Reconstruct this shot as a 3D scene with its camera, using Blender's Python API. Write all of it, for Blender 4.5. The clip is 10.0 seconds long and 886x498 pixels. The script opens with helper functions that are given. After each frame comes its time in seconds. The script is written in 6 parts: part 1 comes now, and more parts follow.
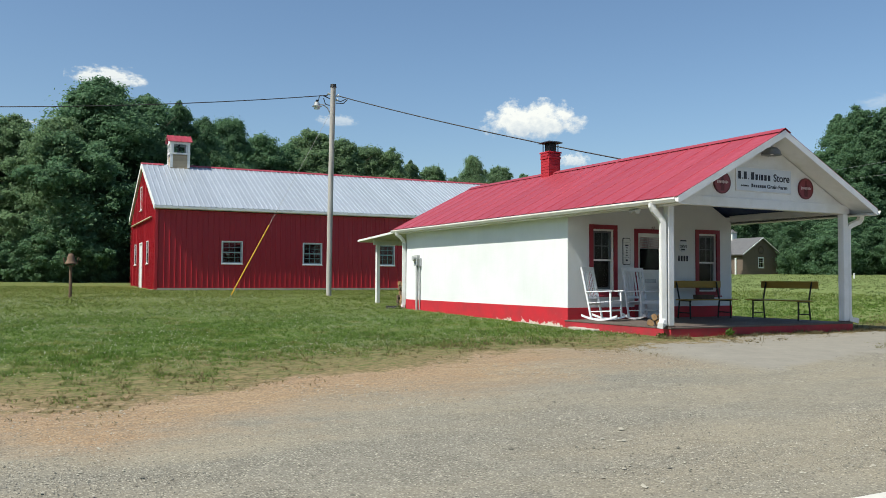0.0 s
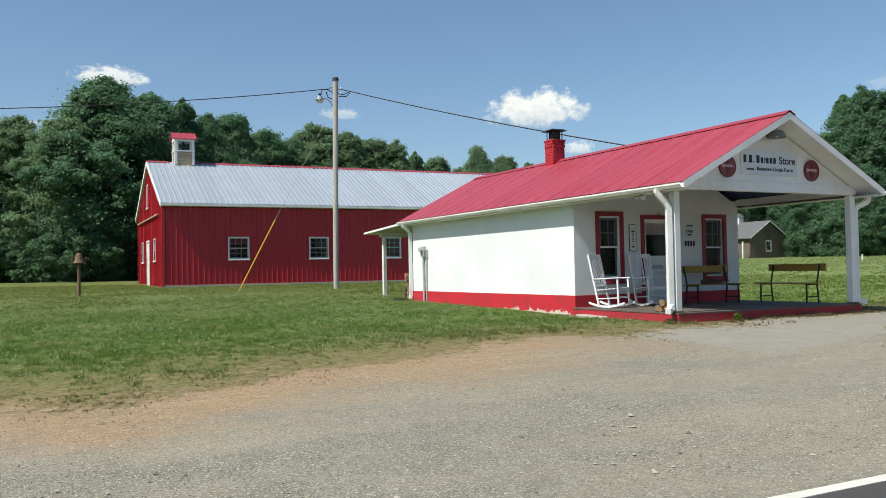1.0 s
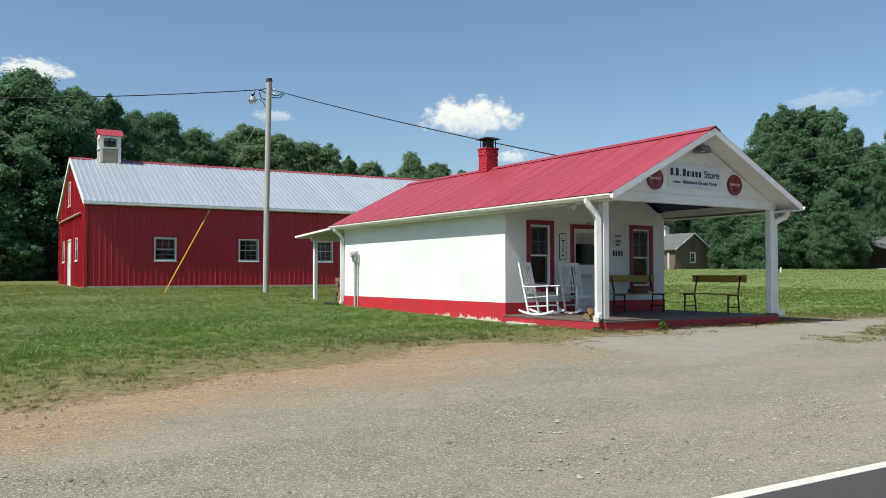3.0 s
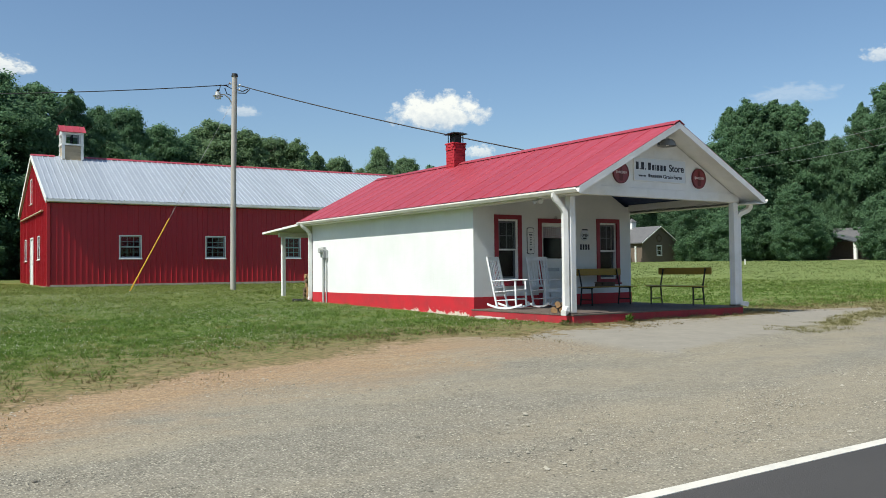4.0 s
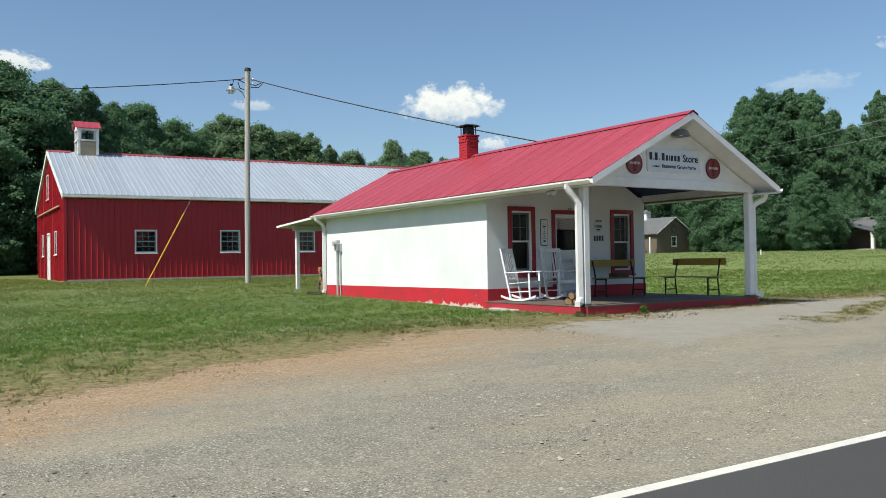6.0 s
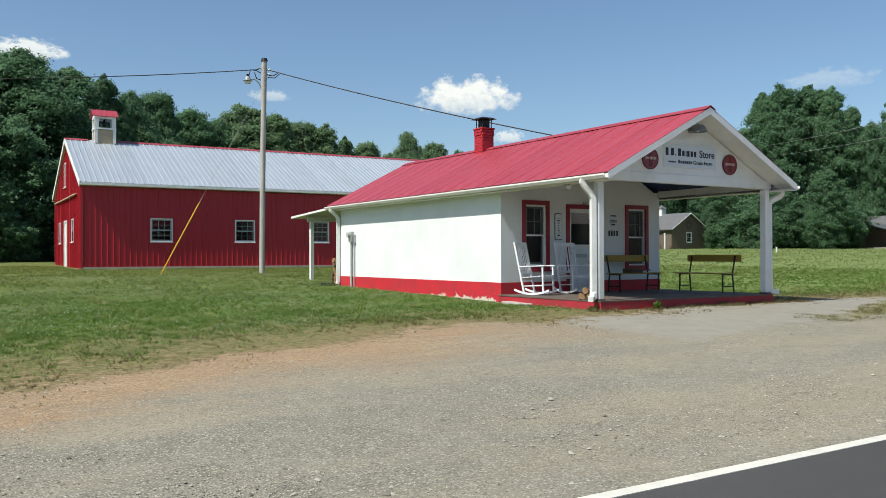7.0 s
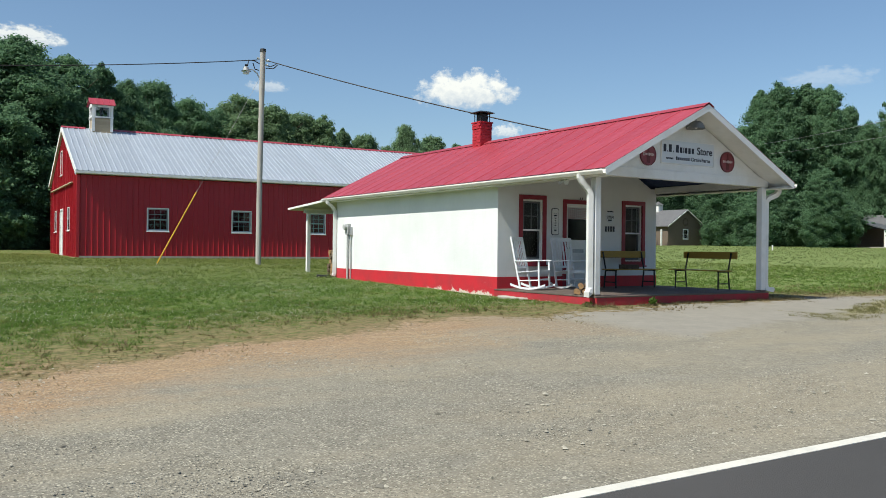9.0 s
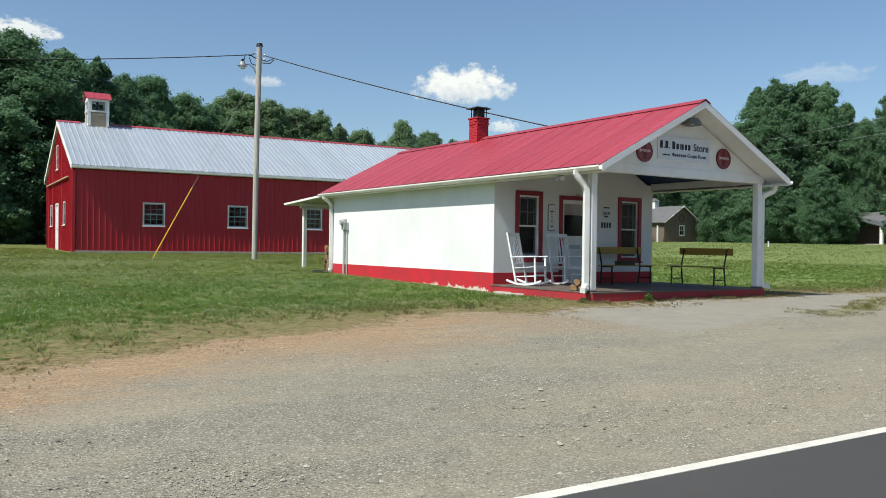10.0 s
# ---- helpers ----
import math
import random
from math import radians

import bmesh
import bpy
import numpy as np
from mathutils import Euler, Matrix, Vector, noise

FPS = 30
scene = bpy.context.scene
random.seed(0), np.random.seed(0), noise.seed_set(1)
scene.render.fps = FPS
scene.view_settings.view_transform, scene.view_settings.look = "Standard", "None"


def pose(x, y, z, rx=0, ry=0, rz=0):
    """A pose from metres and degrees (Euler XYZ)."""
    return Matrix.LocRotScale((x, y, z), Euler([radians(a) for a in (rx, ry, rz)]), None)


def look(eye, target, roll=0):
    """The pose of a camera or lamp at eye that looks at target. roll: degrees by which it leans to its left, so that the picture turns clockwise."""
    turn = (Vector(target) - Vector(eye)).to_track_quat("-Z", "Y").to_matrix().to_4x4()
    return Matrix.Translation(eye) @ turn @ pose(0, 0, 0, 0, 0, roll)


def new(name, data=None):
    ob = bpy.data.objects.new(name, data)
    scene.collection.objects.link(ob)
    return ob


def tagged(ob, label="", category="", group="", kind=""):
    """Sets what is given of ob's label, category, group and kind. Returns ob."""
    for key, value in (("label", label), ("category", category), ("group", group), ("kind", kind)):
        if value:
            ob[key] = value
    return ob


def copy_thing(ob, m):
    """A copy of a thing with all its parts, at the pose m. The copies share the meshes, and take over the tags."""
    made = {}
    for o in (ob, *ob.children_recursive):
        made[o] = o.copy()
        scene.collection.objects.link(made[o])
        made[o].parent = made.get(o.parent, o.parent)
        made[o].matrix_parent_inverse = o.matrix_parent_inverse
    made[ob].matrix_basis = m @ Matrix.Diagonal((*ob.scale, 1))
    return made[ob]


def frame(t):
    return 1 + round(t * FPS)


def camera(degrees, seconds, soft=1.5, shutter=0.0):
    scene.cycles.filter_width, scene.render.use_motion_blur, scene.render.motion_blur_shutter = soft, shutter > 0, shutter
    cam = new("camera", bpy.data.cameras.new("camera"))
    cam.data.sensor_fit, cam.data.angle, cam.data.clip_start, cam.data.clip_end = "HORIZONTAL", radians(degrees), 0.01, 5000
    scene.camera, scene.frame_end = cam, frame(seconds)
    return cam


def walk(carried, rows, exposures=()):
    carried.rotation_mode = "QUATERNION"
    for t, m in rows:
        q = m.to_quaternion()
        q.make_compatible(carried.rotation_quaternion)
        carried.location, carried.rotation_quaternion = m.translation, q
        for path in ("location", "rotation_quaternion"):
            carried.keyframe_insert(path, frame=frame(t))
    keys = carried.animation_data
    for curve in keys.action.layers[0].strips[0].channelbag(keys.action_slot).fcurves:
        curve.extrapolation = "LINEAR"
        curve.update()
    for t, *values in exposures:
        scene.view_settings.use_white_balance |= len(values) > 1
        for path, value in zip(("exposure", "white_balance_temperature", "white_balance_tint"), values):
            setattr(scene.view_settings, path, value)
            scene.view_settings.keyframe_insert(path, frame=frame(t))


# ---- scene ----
cam = camera(55.5, 10.0, soft=0.7)
# seconds, x, y, z, pitch, roll, yaw
PATH = [
    (0, -11.307, -15.36, 0.971, 2.059, -0.267, -27.937),
    (0.5, -11.308, -15.358, 0.971, 1.776, 1.033, -28.149),
    (1, -11.307, -15.371, 0.97, 1.441, 1.078, -27.456),
    (1.5, -11.306, -15.367, 0.967, 1.325, 1.113, -27.571),
    (2, -11.304, -15.353, 0.967, 1.429, 0.649, -28.043),
    (2.5, -11.299, -15.354, 0.966, 2.056, 0.093, -29.552),
    (3, -11.296, -15.36, 0.963, 1.803, 0.059, -32.096),
    (3.2, -11.296, -15.362, 0.963, 1.70, -0.12, -33.05),
    (4.3, -11.297, -15.398, 0.961, 1.44, 0.72, -34.28),
    (4.5, -11.297, -15.4, 0.961, 1.442, 0.75, -34.242),
    (5, -11.299, -15.409, 0.958, 1.336, 0.921, -34.037),
    (5.5, -11.3, -15.412, 0.956, 1.066, 0.821, -33.903),
    (5.7, -11.3, -15.412, 0.956, 1.05, 1.02, -33.61),
    (6.8, -11.3, -15.411, 0.956, 0.59, 0.33, -32.39),
    (7, -11.3, -15.411, 0.956, 0.472, 0.194, -32.308),
    (7.5, -11.301, -15.41, 0.956, 0.197, 0.017, -32.298),
    (8, -11.3, -15.407, 0.954, 0.137, -0.42, -32.416),
    (8.5, -11.299, -15.409, 0.955, 0.037, -0.362, -32.431),
    (9, -11.299, -15.408, 0.956, 0.028, -0.581, -32.551),
    (9.5, -11.298, -15.41, 0.956, -0.13, -0.642, -32.725),
    (10, -11.297, -15.411, 0.956, -0.266, -0.753, -32.793),
]
walk(cam, [(t, pose(x, y, z, 90 + p, r, a)) for t, x, y, z, p, r, a in PATH], [(0, 0.34, 6500, 5), (10, 0.34, 6500, 5)])

# ---- light ----
world = bpy.data.worlds.new("sky")
scene.world = world
world.use_nodes = True
wt = world.node_tree
sky = wt.nodes.new("ShaderNodeTexSky")
sky.sky_type = "NISHITA"
sky.sun_disc = False
sky.sun_elevation = radians(53.3)
sky.sun_rotation = radians(263.7)
sky.air_density, sky.dust_density, sky.ozone_density = 1.0, 1.0, 4.2
bg = wt.nodes["Background"]
bg.inputs["Strength"].default_value = 0.102
wt.links.new(sky.outputs[0], bg.inputs[0])
sun = new("sun", bpy.data.lights.new("sun", "SUN"))
sun.data.energy, sun.data.angle, sun.data.color = 4.6, radians(0.6), (1.0, 0.955, 0.89)
sun.matrix_world = look((-50, -5.5, 67), (0, 0, 0))


# ---- materials ----
class Mat:
    """A small builder for node materials."""

    def __init__(self, name, colour=(0.5, 0.5, 0.5), rough=0.6, metal=0.0, spec=0.4):
        self.m = bpy.data.materials.new(name)
        self.m.use_nodes = True
        self.t = self.m.node_tree
        self.b = self.t.nodes["Principled BSDF"]
        self.b.inputs["Base Color"].default_value = (*colour, 1)
        self.b.inputs["Roughness"].default_value = rough
        self.b.inputs["Metallic"].default_value = metal
        self.b.inputs["Specular IOR Level"].default_value = spec
        self.co = self.node("ShaderNodeTexCoord").outputs["Object"]

    def node(self, kind, **vals):
        n = self.t.nodes.new(kind)
        for k, v in vals.items():
            n.inputs[k.replace("_", " ")].default_value = v
        return n

    def link(self, a, b):
        self.t.links.new(a, b)

    def world_co(self):
        return self.node("ShaderNodeNewGeometry").outputs["Position"]

    def noise(self, scale, detail=4.0, rough=0.55, co=None, stretch=None):
        n = self.node("ShaderNodeTexNoise", Scale=scale, Detail=detail, Roughness=rough)
        co = co or self.co
        if stretch:
            mp = self.node("ShaderNodeMapping")
            mp.inputs["Scale"].default_value = stretch
            self.link(co, mp.inputs[0])
            co = mp.outputs[0]
        self.link(co, n.inputs["Vector"])
        return n.outputs["Fac"]

    def remap(self, v, a, b, c=0.0, d=1.0):
        n = self.node("ShaderNodeMapRange")
        n.inputs[1].default_value, n.inputs[2].default_value = a, b
        n.inputs[3].default_value, n.inputs[4].default_value = c, d
        self.link(v, n.inputs[0])
        return n.outputs[0]

    def math(self, op, a, b=None):
        n = self.node("ShaderNodeMath")
        n.operation = op
        for i, v in enumerate((a, b)):
            if v is None:
                continue
            if isinstance(v, (int, float)):
                n.inputs[i].default_value = v
            else:
                self.link(v, n.inputs[i])
        return n.outputs[0]

    def mix(self, f, a, b):
        n = self.node("ShaderNodeMix")
        n.data_type = "RGBA"
        for sock, v in ((n.inputs[0], f), (n.inputs[6], a), (n.inputs[7], b)):
            if isinstance(v, (int, float)):
                sock.default_value = v
            elif isinstance(v, tuple):
                sock.default_value = (*v, 1)
            else:
                self.link(v, sock)
        return n.outputs[2]

    def base(self, c):
        self.link(c, self.b.inputs["Base Color"])
        return self

    def bump(self, h, strength=0.3, dist=0.01):
        n = self.node("ShaderNodeBump", Strength=strength, Distance=dist)
        self.link(h, n.inputs["Height"])
        self.link(n.outputs[0], self.b.inputs["Normal"])
        return self

    def random(self, island=False):
        if island:
            return self.node("ShaderNodeNewGeometry").outputs["Random Per Island"]
        return self.node("ShaderNodeObjectInfo").outputs["Random"]


def worn(name, colour, other, rough=0.5, scale=3.0, fine=40.0, bump=0.15, dist=0.004, metal=0.0, spec=0.4, lo=0.45, hi=0.7, vary=0.0, stretch=None):
    """Paint, wood or metal: two colours by a broad noise, a fine grain and a little relief."""
    k = Mat(name, colour, rough, metal, spec)
    c = k.mix(k.remap(k.noise(scale, 5, 0.6, stretch=stretch), lo, hi), colour, other)
    g = k.noise(fine, 3, 0.6, stretch=stretch)
    c = k.mix(k.remap(g, 0.3, 0.75, 0.0, 0.35), c, tuple(v * 0.75 for v in colour))
    if vary:
        c = k.mix(k.remap(k.random(), 0, 1, 0, vary), c, tuple(v * 0.6 for v in colour))
    k.base(c)
    k.link(k.remap(k.noise(scale * 2.3, 4), 0.3, 0.7, rough - 0.1, min(1, rough + 0.12)), k.b.inputs["Roughness"])
    k.bump(g, bump, dist)
    return k.m


# stucco: white-painted, with faint vertical runs and hairline unevenness
def stucco():
    k = Mat("white_stucco", (0.8, 0.8, 0.77), 0.75, 0, 0.25)
    c = k.mix(k.remap(k.noise(0.9, 5, 0.6), 0.42, 0.72), (0.745, 0.755, 0.745), (0.68, 0.69, 0.68))
    c = k.mix(k.remap(k.noise(2.2, 5, 0.65, stretch=(3, 3, 0.35)), 0.55, 0.8, 0, 0.25), c, (0.6, 0.6, 0.56))
    k.base(c)
    h = k.math("ADD", k.noise(9, 5, 0.6), k.math("MULTIPLY", k.noise(70, 3), 0.35))
    return k.bump(h, 0.35, 0.012).m


# red base band: paint flaking off to pale masonry low down in patches
def band():
    k = Mat("red_base_paint", (0.5, 0.03, 0.035), 0.6)
    red = k.mix(k.remap(k.noise(2.5, 5), 0.4, 0.7), (0.52, 0.022, 0.035), (0.4, 0.03, 0.04))
    sep = k.node("ShaderNodeSeparateXYZ")
    k.link(k.co, sep.inputs[0])
    low = k.remap(sep.outputs["Z"], 0.16, -0.08)
    along = k.math("MULTIPLY", k.remap(sep.outputs["Y"], 4.8, 2.6), k.remap(sep.outputs["Y"], -0.1, 0.2))
    n = k.noise(2.6, 7, 0.7)
    f = k.remap(k.math("ADD", k.math("MULTIPLY", k.math("MULTIPLY", low, along), 0.5), k.math("MULTIPLY", n, 1.2)), 0.96, 1.0)
    chips = k.remap(k.noise(7, 6, 0.7), 0.69, 0.71, 0, 0.7)
    k.base(k.mix(k.math("MAXIMUM", f, chips), red, k.mix(k.noise(12, 5), (0.75, 0.68, 0.6), (0.5, 0.4, 0.33))))
    return k.bump(k.math("ADD", k.noise(12, 5), k.math("MULTIPLY", f, -0.4)), 0.4, 0.012).m


M_STUCCO, M_BAND = stucco(), band()
M_WHITE = worn("white_paint", (0.8, 0.8, 0.78), (0.68, 0.68, 0.64), 0.45, 2.0, 60)
M_CREAM = worn("cream_paint", (0.78, 0.755, 0.7), (0.68, 0.65, 0.58), 0.5, 2.0, 60)
M_REDTRIM = worn("red_trim_paint", (0.28, 0.02, 0.036), (0.23, 0.022, 0.034), 0.5, 3.0, 50)
M_REDROOF = worn("red_roof_sheet", (0.335, 0.032, 0.05), (0.385, 0.07, 0.09), 0.45, 2.2, 12, 0.05, 0.003, 0.0, 0.5, 0.35, 0.7, 0.3, (2.5, 0.35, 1))
M_SILVER = worn("galvanised_sheet", (0.47, 0.51, 0.56), (0.41, 0.45, 0.5), 0.42, 0.8, 25, 0.05, 0.003, 0.35, 0.5, 0.35, 0.75, 0.2)
M_REDSIDE = worn("red_siding_sheet", (0.405, 0.015, 0.027), (0.36, 0.016, 0.028), 0.42, 0.6, 30, 0.04, 0.003, 0.0, 0.45, 0.35, 0.75, 0.12)
M_DECK = worn("weathered_deck_boards", (0.125, 0.098, 0.082), (0.19, 0.15, 0.125), 0.7, 4.0, 60, 0.3, 0.004, 0, 0.3, 0.4, 0.7, 0.5, (0.6, 8, 8))
M_DECKRED = worn("red_deck_paint", (0.4, 0.026, 0.038), (0.24, 0.04, 0.042), 0.6, 3.0, 40, 0.3)
M_NAVY = worn("dark_blue_ceiling_paint", (0.04, 0.062, 0.145), (0.048, 0.07, 0.155), 0.6, 3.0, 40)
M_BRICKRED = worn("red_painted_brick", (0.45, 0.025, 0.04), (0.36, 0.03, 0.04), 0.65, 5.0, 60, 0.5, 0.006, 0, 0.3, 0.4, 0.7, 0.4)
M_BLACK = worn("black_iron", (0.02, 0.022, 0.022), (0.04, 0.035, 0.03), 0.5, 8.0, 60, 0.2, 0.002, 0.3)
M_GREY = worn("grey_enamel", (0.5, 0.51, 0.5), (0.4, 0.41, 0.4), 0.45, 6.0, 60, 0.1, 0.002, 0.2)
M_DOME = worn("dark_grey_enamel", (0.2, 0.21, 0.21), (0.15, 0.16, 0.16), 0.45, 6.0, 60)
M_STEEL = worn("galvanised_steel", (0.45, 0.46, 0.47), (0.32, 0.33, 0.34), 0.4, 6.0, 60, 0.1, 0.002, 0.8)
M_YELLOW = worn("mustard_bench_paint", (0.36, 0.23, 0.035), (0.28, 0.18, 0.04), 0.5, 5.0, 40, 0.2, 0.003, 0, 0.4, 0.4, 0.7, 0, (1, 8, 8))
M_GUARD = worn("yellow_plastic", (0.75, 0.42, 0.03), (0.65, 0.36, 0.04), 0.45, 6.0, 60)
M_CHAIR = worn("white_chair_paint", (0.78, 0.79, 0.8), (0.66, 0.68, 0.7), 0.45, 6.0, 60)
# Near black: the dimness of unlit rooms is put into plaster and floor colour.
M_INSIDE = worn("shade_toned_interior_plaster", (0.022, 0.025, 0.029), (0.017, 0.02, 0.023), 0.8, 2.0, 30)
M_FLOORIN = worn("shade_toned_floor_boards", (0.025, 0.021, 0.018), (0.03, 0.026, 0.022), 0.6, 2.0, 30)
M_POLE = worn("weathered_pole_wood", (0.46, 0.44, 0.4), (0.34, 0.31, 0.28), 0.85, 2.0, 30, 0.6, 0.008, 0, 0.2, 0.4, 0.7, 0, (6, 6, 0.35))
M_RUST = worn("rusty_iron", (0.16, 0.1, 0.065), (0.24, 0.16, 0.11), 0.8, 9.0, 60, 0.4, 0.004, 0.2)
M_BARK = worn("bark", (0.09, 0.065, 0.045), (0.14, 0.11, 0.085), 0.9, 2.0, 14, 0.8, 0.03, 0, 0.2, 0.4, 0.7, 0, (4, 4, 0.5))
M_LOG = worn("split_log_wood", (0.33, 0.2, 0.095), (0.2, 0.115, 0.055), 0.8, 14.0, 60, 0.4, 0.004)
M_LOGBARK = worn("log_bark", (0.12, 0.085, 0.055), (0.2, 0.14, 0.09), 0.9, 9.0, 40, 0.6, 0.008)
M_TAN = worn("tan_lap_siding", (0.5, 0.4, 0.27), (0.42, 0.34, 0.24), 0.6, 3.0, 40, 0.1, 0.003, 0, 0.3, 0.4, 0.7, 0.3)
M_BROWNBRICK = worn("brown_brick_wall", (0.15, 0.115, 0.09), (0.12, 0.09, 0.07), 0.8, 4.0, 14, 0.2)
M_SHINGLE = worn("grey_shingles", (0.13, 0.13, 0.132), (0.1, 0.1, 0.105), 0.85, 2.0, 12, 0.3, 0.02)
M_CONC = worn("pale_concrete", (0.42, 0.39, 0.34), (0.33, 0.3, 0.26), 0.85, 2.0, 30, 0.4, 0.006)
M_LINE = worn("road_line_paint", (0.66, 0.63, 0.55), (0.52, 0.5, 0.44), 0.6, 5.0, 60, 0.3, 0.003, 0, 0.3, 0.5, 0.75)
M_DIM = worn("screened_sash_shaded_roof", (0.1, 0.11, 0.12), (0.08, 0.088, 0.096), 0.6, 3.0, 50)
M_SASH = worn("grey_sash_vinyl", (0.36, 0.38, 0.4), (0.3, 0.32, 0.34), 0.5, 3.0, 50)
M_SIGN = worn("pale_sign_board", (0.66, 0.7, 0.74), (0.62, 0.66, 0.7), 0.4, 2.0, 50)
M_INK = worn("dark_sign_ink", (0.02, 0.025, 0.04), (0.03, 0.03, 0.05), 0.5, 6.0, 60)
M_SODA = worn("red_enamel", (0.24, 0.045, 0.055), (0.2, 0.04, 0.05), 0.4, 5.0, 60)
M_SODADARK = worn("dark_red_enamel", (0.12, 0.015, 0.02), (0.1, 0.015, 0.02), 0.4, 5.0, 60)
M_SODAPALE = worn("pale_enamel", (0.6, 0.45, 0.45), (0.5, 0.38, 0.38), 0.4, 5.0, 60)
M_CABLE = worn("black_cable", (0.015, 0.015, 0.017), (0.03, 0.03, 0.032), 0.6, 6.0, 60)
M_STRAND = worn("steel_strand", (0.36, 0.36, 0.35), (0.28, 0.28, 0.27), 0.6, 6.0, 60, 0.1, 0.002, 0.2)


def glass(name, face, tint=0.72):
    k = Mat(name)
    k.t.nodes.remove(k.b)
    out = k.t.nodes["Material Output"]
    mixer = k.node("ShaderNodeMixShader")
    fr = k.node("ShaderNodeLayerWeight", Blend=0.5)
    gl = k.node("ShaderNodeBsdfGlossy", Roughness=0.03)
    tr = k.node("ShaderNodeBsdfTransparent")
    tr.inputs[0].default_value = (tint, tint * 1.04, tint * 1.05, 1)
    k.link(k.math("ADD", k.math("MULTIPLY", k.math("POWER", fr.outputs["Facing"], 4.0), 0.4), face), mixer.inputs[0])
    k.link(tr.outputs[0], mixer.inputs[1])
    k.link(gl.outputs[0], mixer.inputs[2])
    k.link(mixer.outputs[0], out.inputs[0])
    return k.m


def curtain():
    k = Mat("checked_cloth", (0.6, 0.5, 0.5), 0.9)
    ch = k.node("ShaderNodeTexChecker", Scale=34.0)
    k.link(k.co, ch.inputs[0])
    return k.base(k.mix(ch.outputs["Fac"], (0.9, 0.88, 0.88), (0.75, 0.38, 0.42))).m


def leaves(name, a, b, c):
    """Foliage, varied leaf by leaf and tree by tree, that lets some light through."""
    k = Mat(name, a, 0.6, 0, 0.2)
    r = k.random(True)
    col = k.mix(r, a, b)
    col = k.mix(k.remap(k.noise(0.55, 4, co=k.world_co()), 0.42, 0.66), col, c)
    col = k.mix(k.remap(k.random(), 0, 1, 0, 0.4), col, tuple(v * 0.6 for v in a))
    k.base(col)
    tl = k.node("ShaderNodeBsdfTranslucent")
    k.link(col, tl.inputs[0])
    ms = k.node("ShaderNodeMixShader")
    ms.inputs[0].default_value = 0.55
    k.link(k.b.outputs[0], ms.inputs[1])
    k.link(tl.outputs[0], ms.inputs[2])
    k.link(ms.outputs[0], k.t.nodes["Material Output"].inputs[0])
    return k.m


def turf(name, dark, light, dry, lush=True, shade=0.5):
    """Grass blades whose colour changes from tuft to tuft, with dry patches."""
    k = Mat(name, dark, 0.6, 0, 0.25)
    co = k.world_co()
    col = k.mix(k.remap(k.noise(13, 3, 0.6, co=co), 0.36, 0.64), dark, light)
    patch = k.remap(k.noise(1.1, 5, 0.65, co=co), 0.5, 0.68, 0, 0.85)
    if lush:
        sep = k.node("ShaderNodeSeparateXYZ")
        k.link(co, sep.inputs[0])
        patch = k.math("MAXIMUM", patch, k.remap(sep.outputs["Y"], 3, 15, 0, 0.7))
    col = k.mix(k.math("MULTIPLY", patch, k.remap(k.noise(17, 3, 0.6, co=co), 0.3, 0.65)), col, dry)
    col = k.mix(k.remap(k.random(True), 0, 1, 0, shade), col, tuple(v * 0.5 for v in dark))
    k.base(col)
    tl = k.node("ShaderNodeBsdfTranslucent")
    k.link(col, tl.inputs[0])
    ms = k.node("ShaderNodeMixShader")
    ms.inputs[0].default_value = 0.4
    k.link(k.b.outputs[0], ms.inputs[1])
    k.link(tl.outputs[0], ms.inputs[2])
    k.link(ms.outputs[0], k.t.nodes["Material Output"].inputs[0])
    return k.m


M_GLASS, M_BARNGLASS, M_CURTAIN = glass("window_glass", 0.014), glass("bare_window_glass", 0.035), curtain()
M_DOORGLASS = glass("clear_door_glass", 0.014, 0.92)
# Leaf greens are lifted and blued, so distance haze sits in the colour.
M_LEAF = leaves("oak_leaves", (0.118, 0.228, 0.122), (0.185, 0.308, 0.16), (0.145, 0.255, 0.13))
M_LEAFPALE = leaves("pale_hazed_leaves", (0.18, 0.285, 0.145), (0.25, 0.36, 0.19), (0.21, 0.315, 0.16))
M_BLADE = turf("grass_blades", (0.066, 0.14, 0.02), (0.215, 0.33, 0.06), (0.38, 0.33, 0.12))
M_FIELDBLADE = turf("field_grass_blades", (0.19, 0.245, 0.085), (0.285, 0.34, 0.135), (0.38, 0.37, 0.18), False, 0.15)
M_DULLBLADE = turf("dull_grass_blades", (0.15, 0.145, 0.055), (0.3, 0.285, 0.12), (0.36, 0.3, 0.15), False)
M_DRYBLADE = turf("dry_grass_blades", (0.12, 0.1, 0.045), (0.32, 0.26, 0.125), (0.22, 0.15, 0.075), False)
M_CLOVER = worn("white_clover", (0.5, 0.52, 0.38), (0.48, 0.5, 0.36), 0.8)


# ---- ground shape ----
LEVELS = ((-60, -0.4), (-18, -0.35), (-11.9, -0.35), (-8, -0.22), (-5, -0.14), (-3.4, -0.1), (0, -0.1), (8.4, 0.05), (14, 0.3), (22, 0.45), (60, 0.95), (140, 1.5), (900, 3.0))


def ground_z(x, y):
    ys = [p[0] for p in LEVELS]
    z = float(np.interp(y, ys, [p[1] for p in LEVELS]))
    if x > 8 and y > -6:
        z += 0.0127 * (min(x, 120) - 8) * min(1.0, (y + 6) / 12.0)
    return z


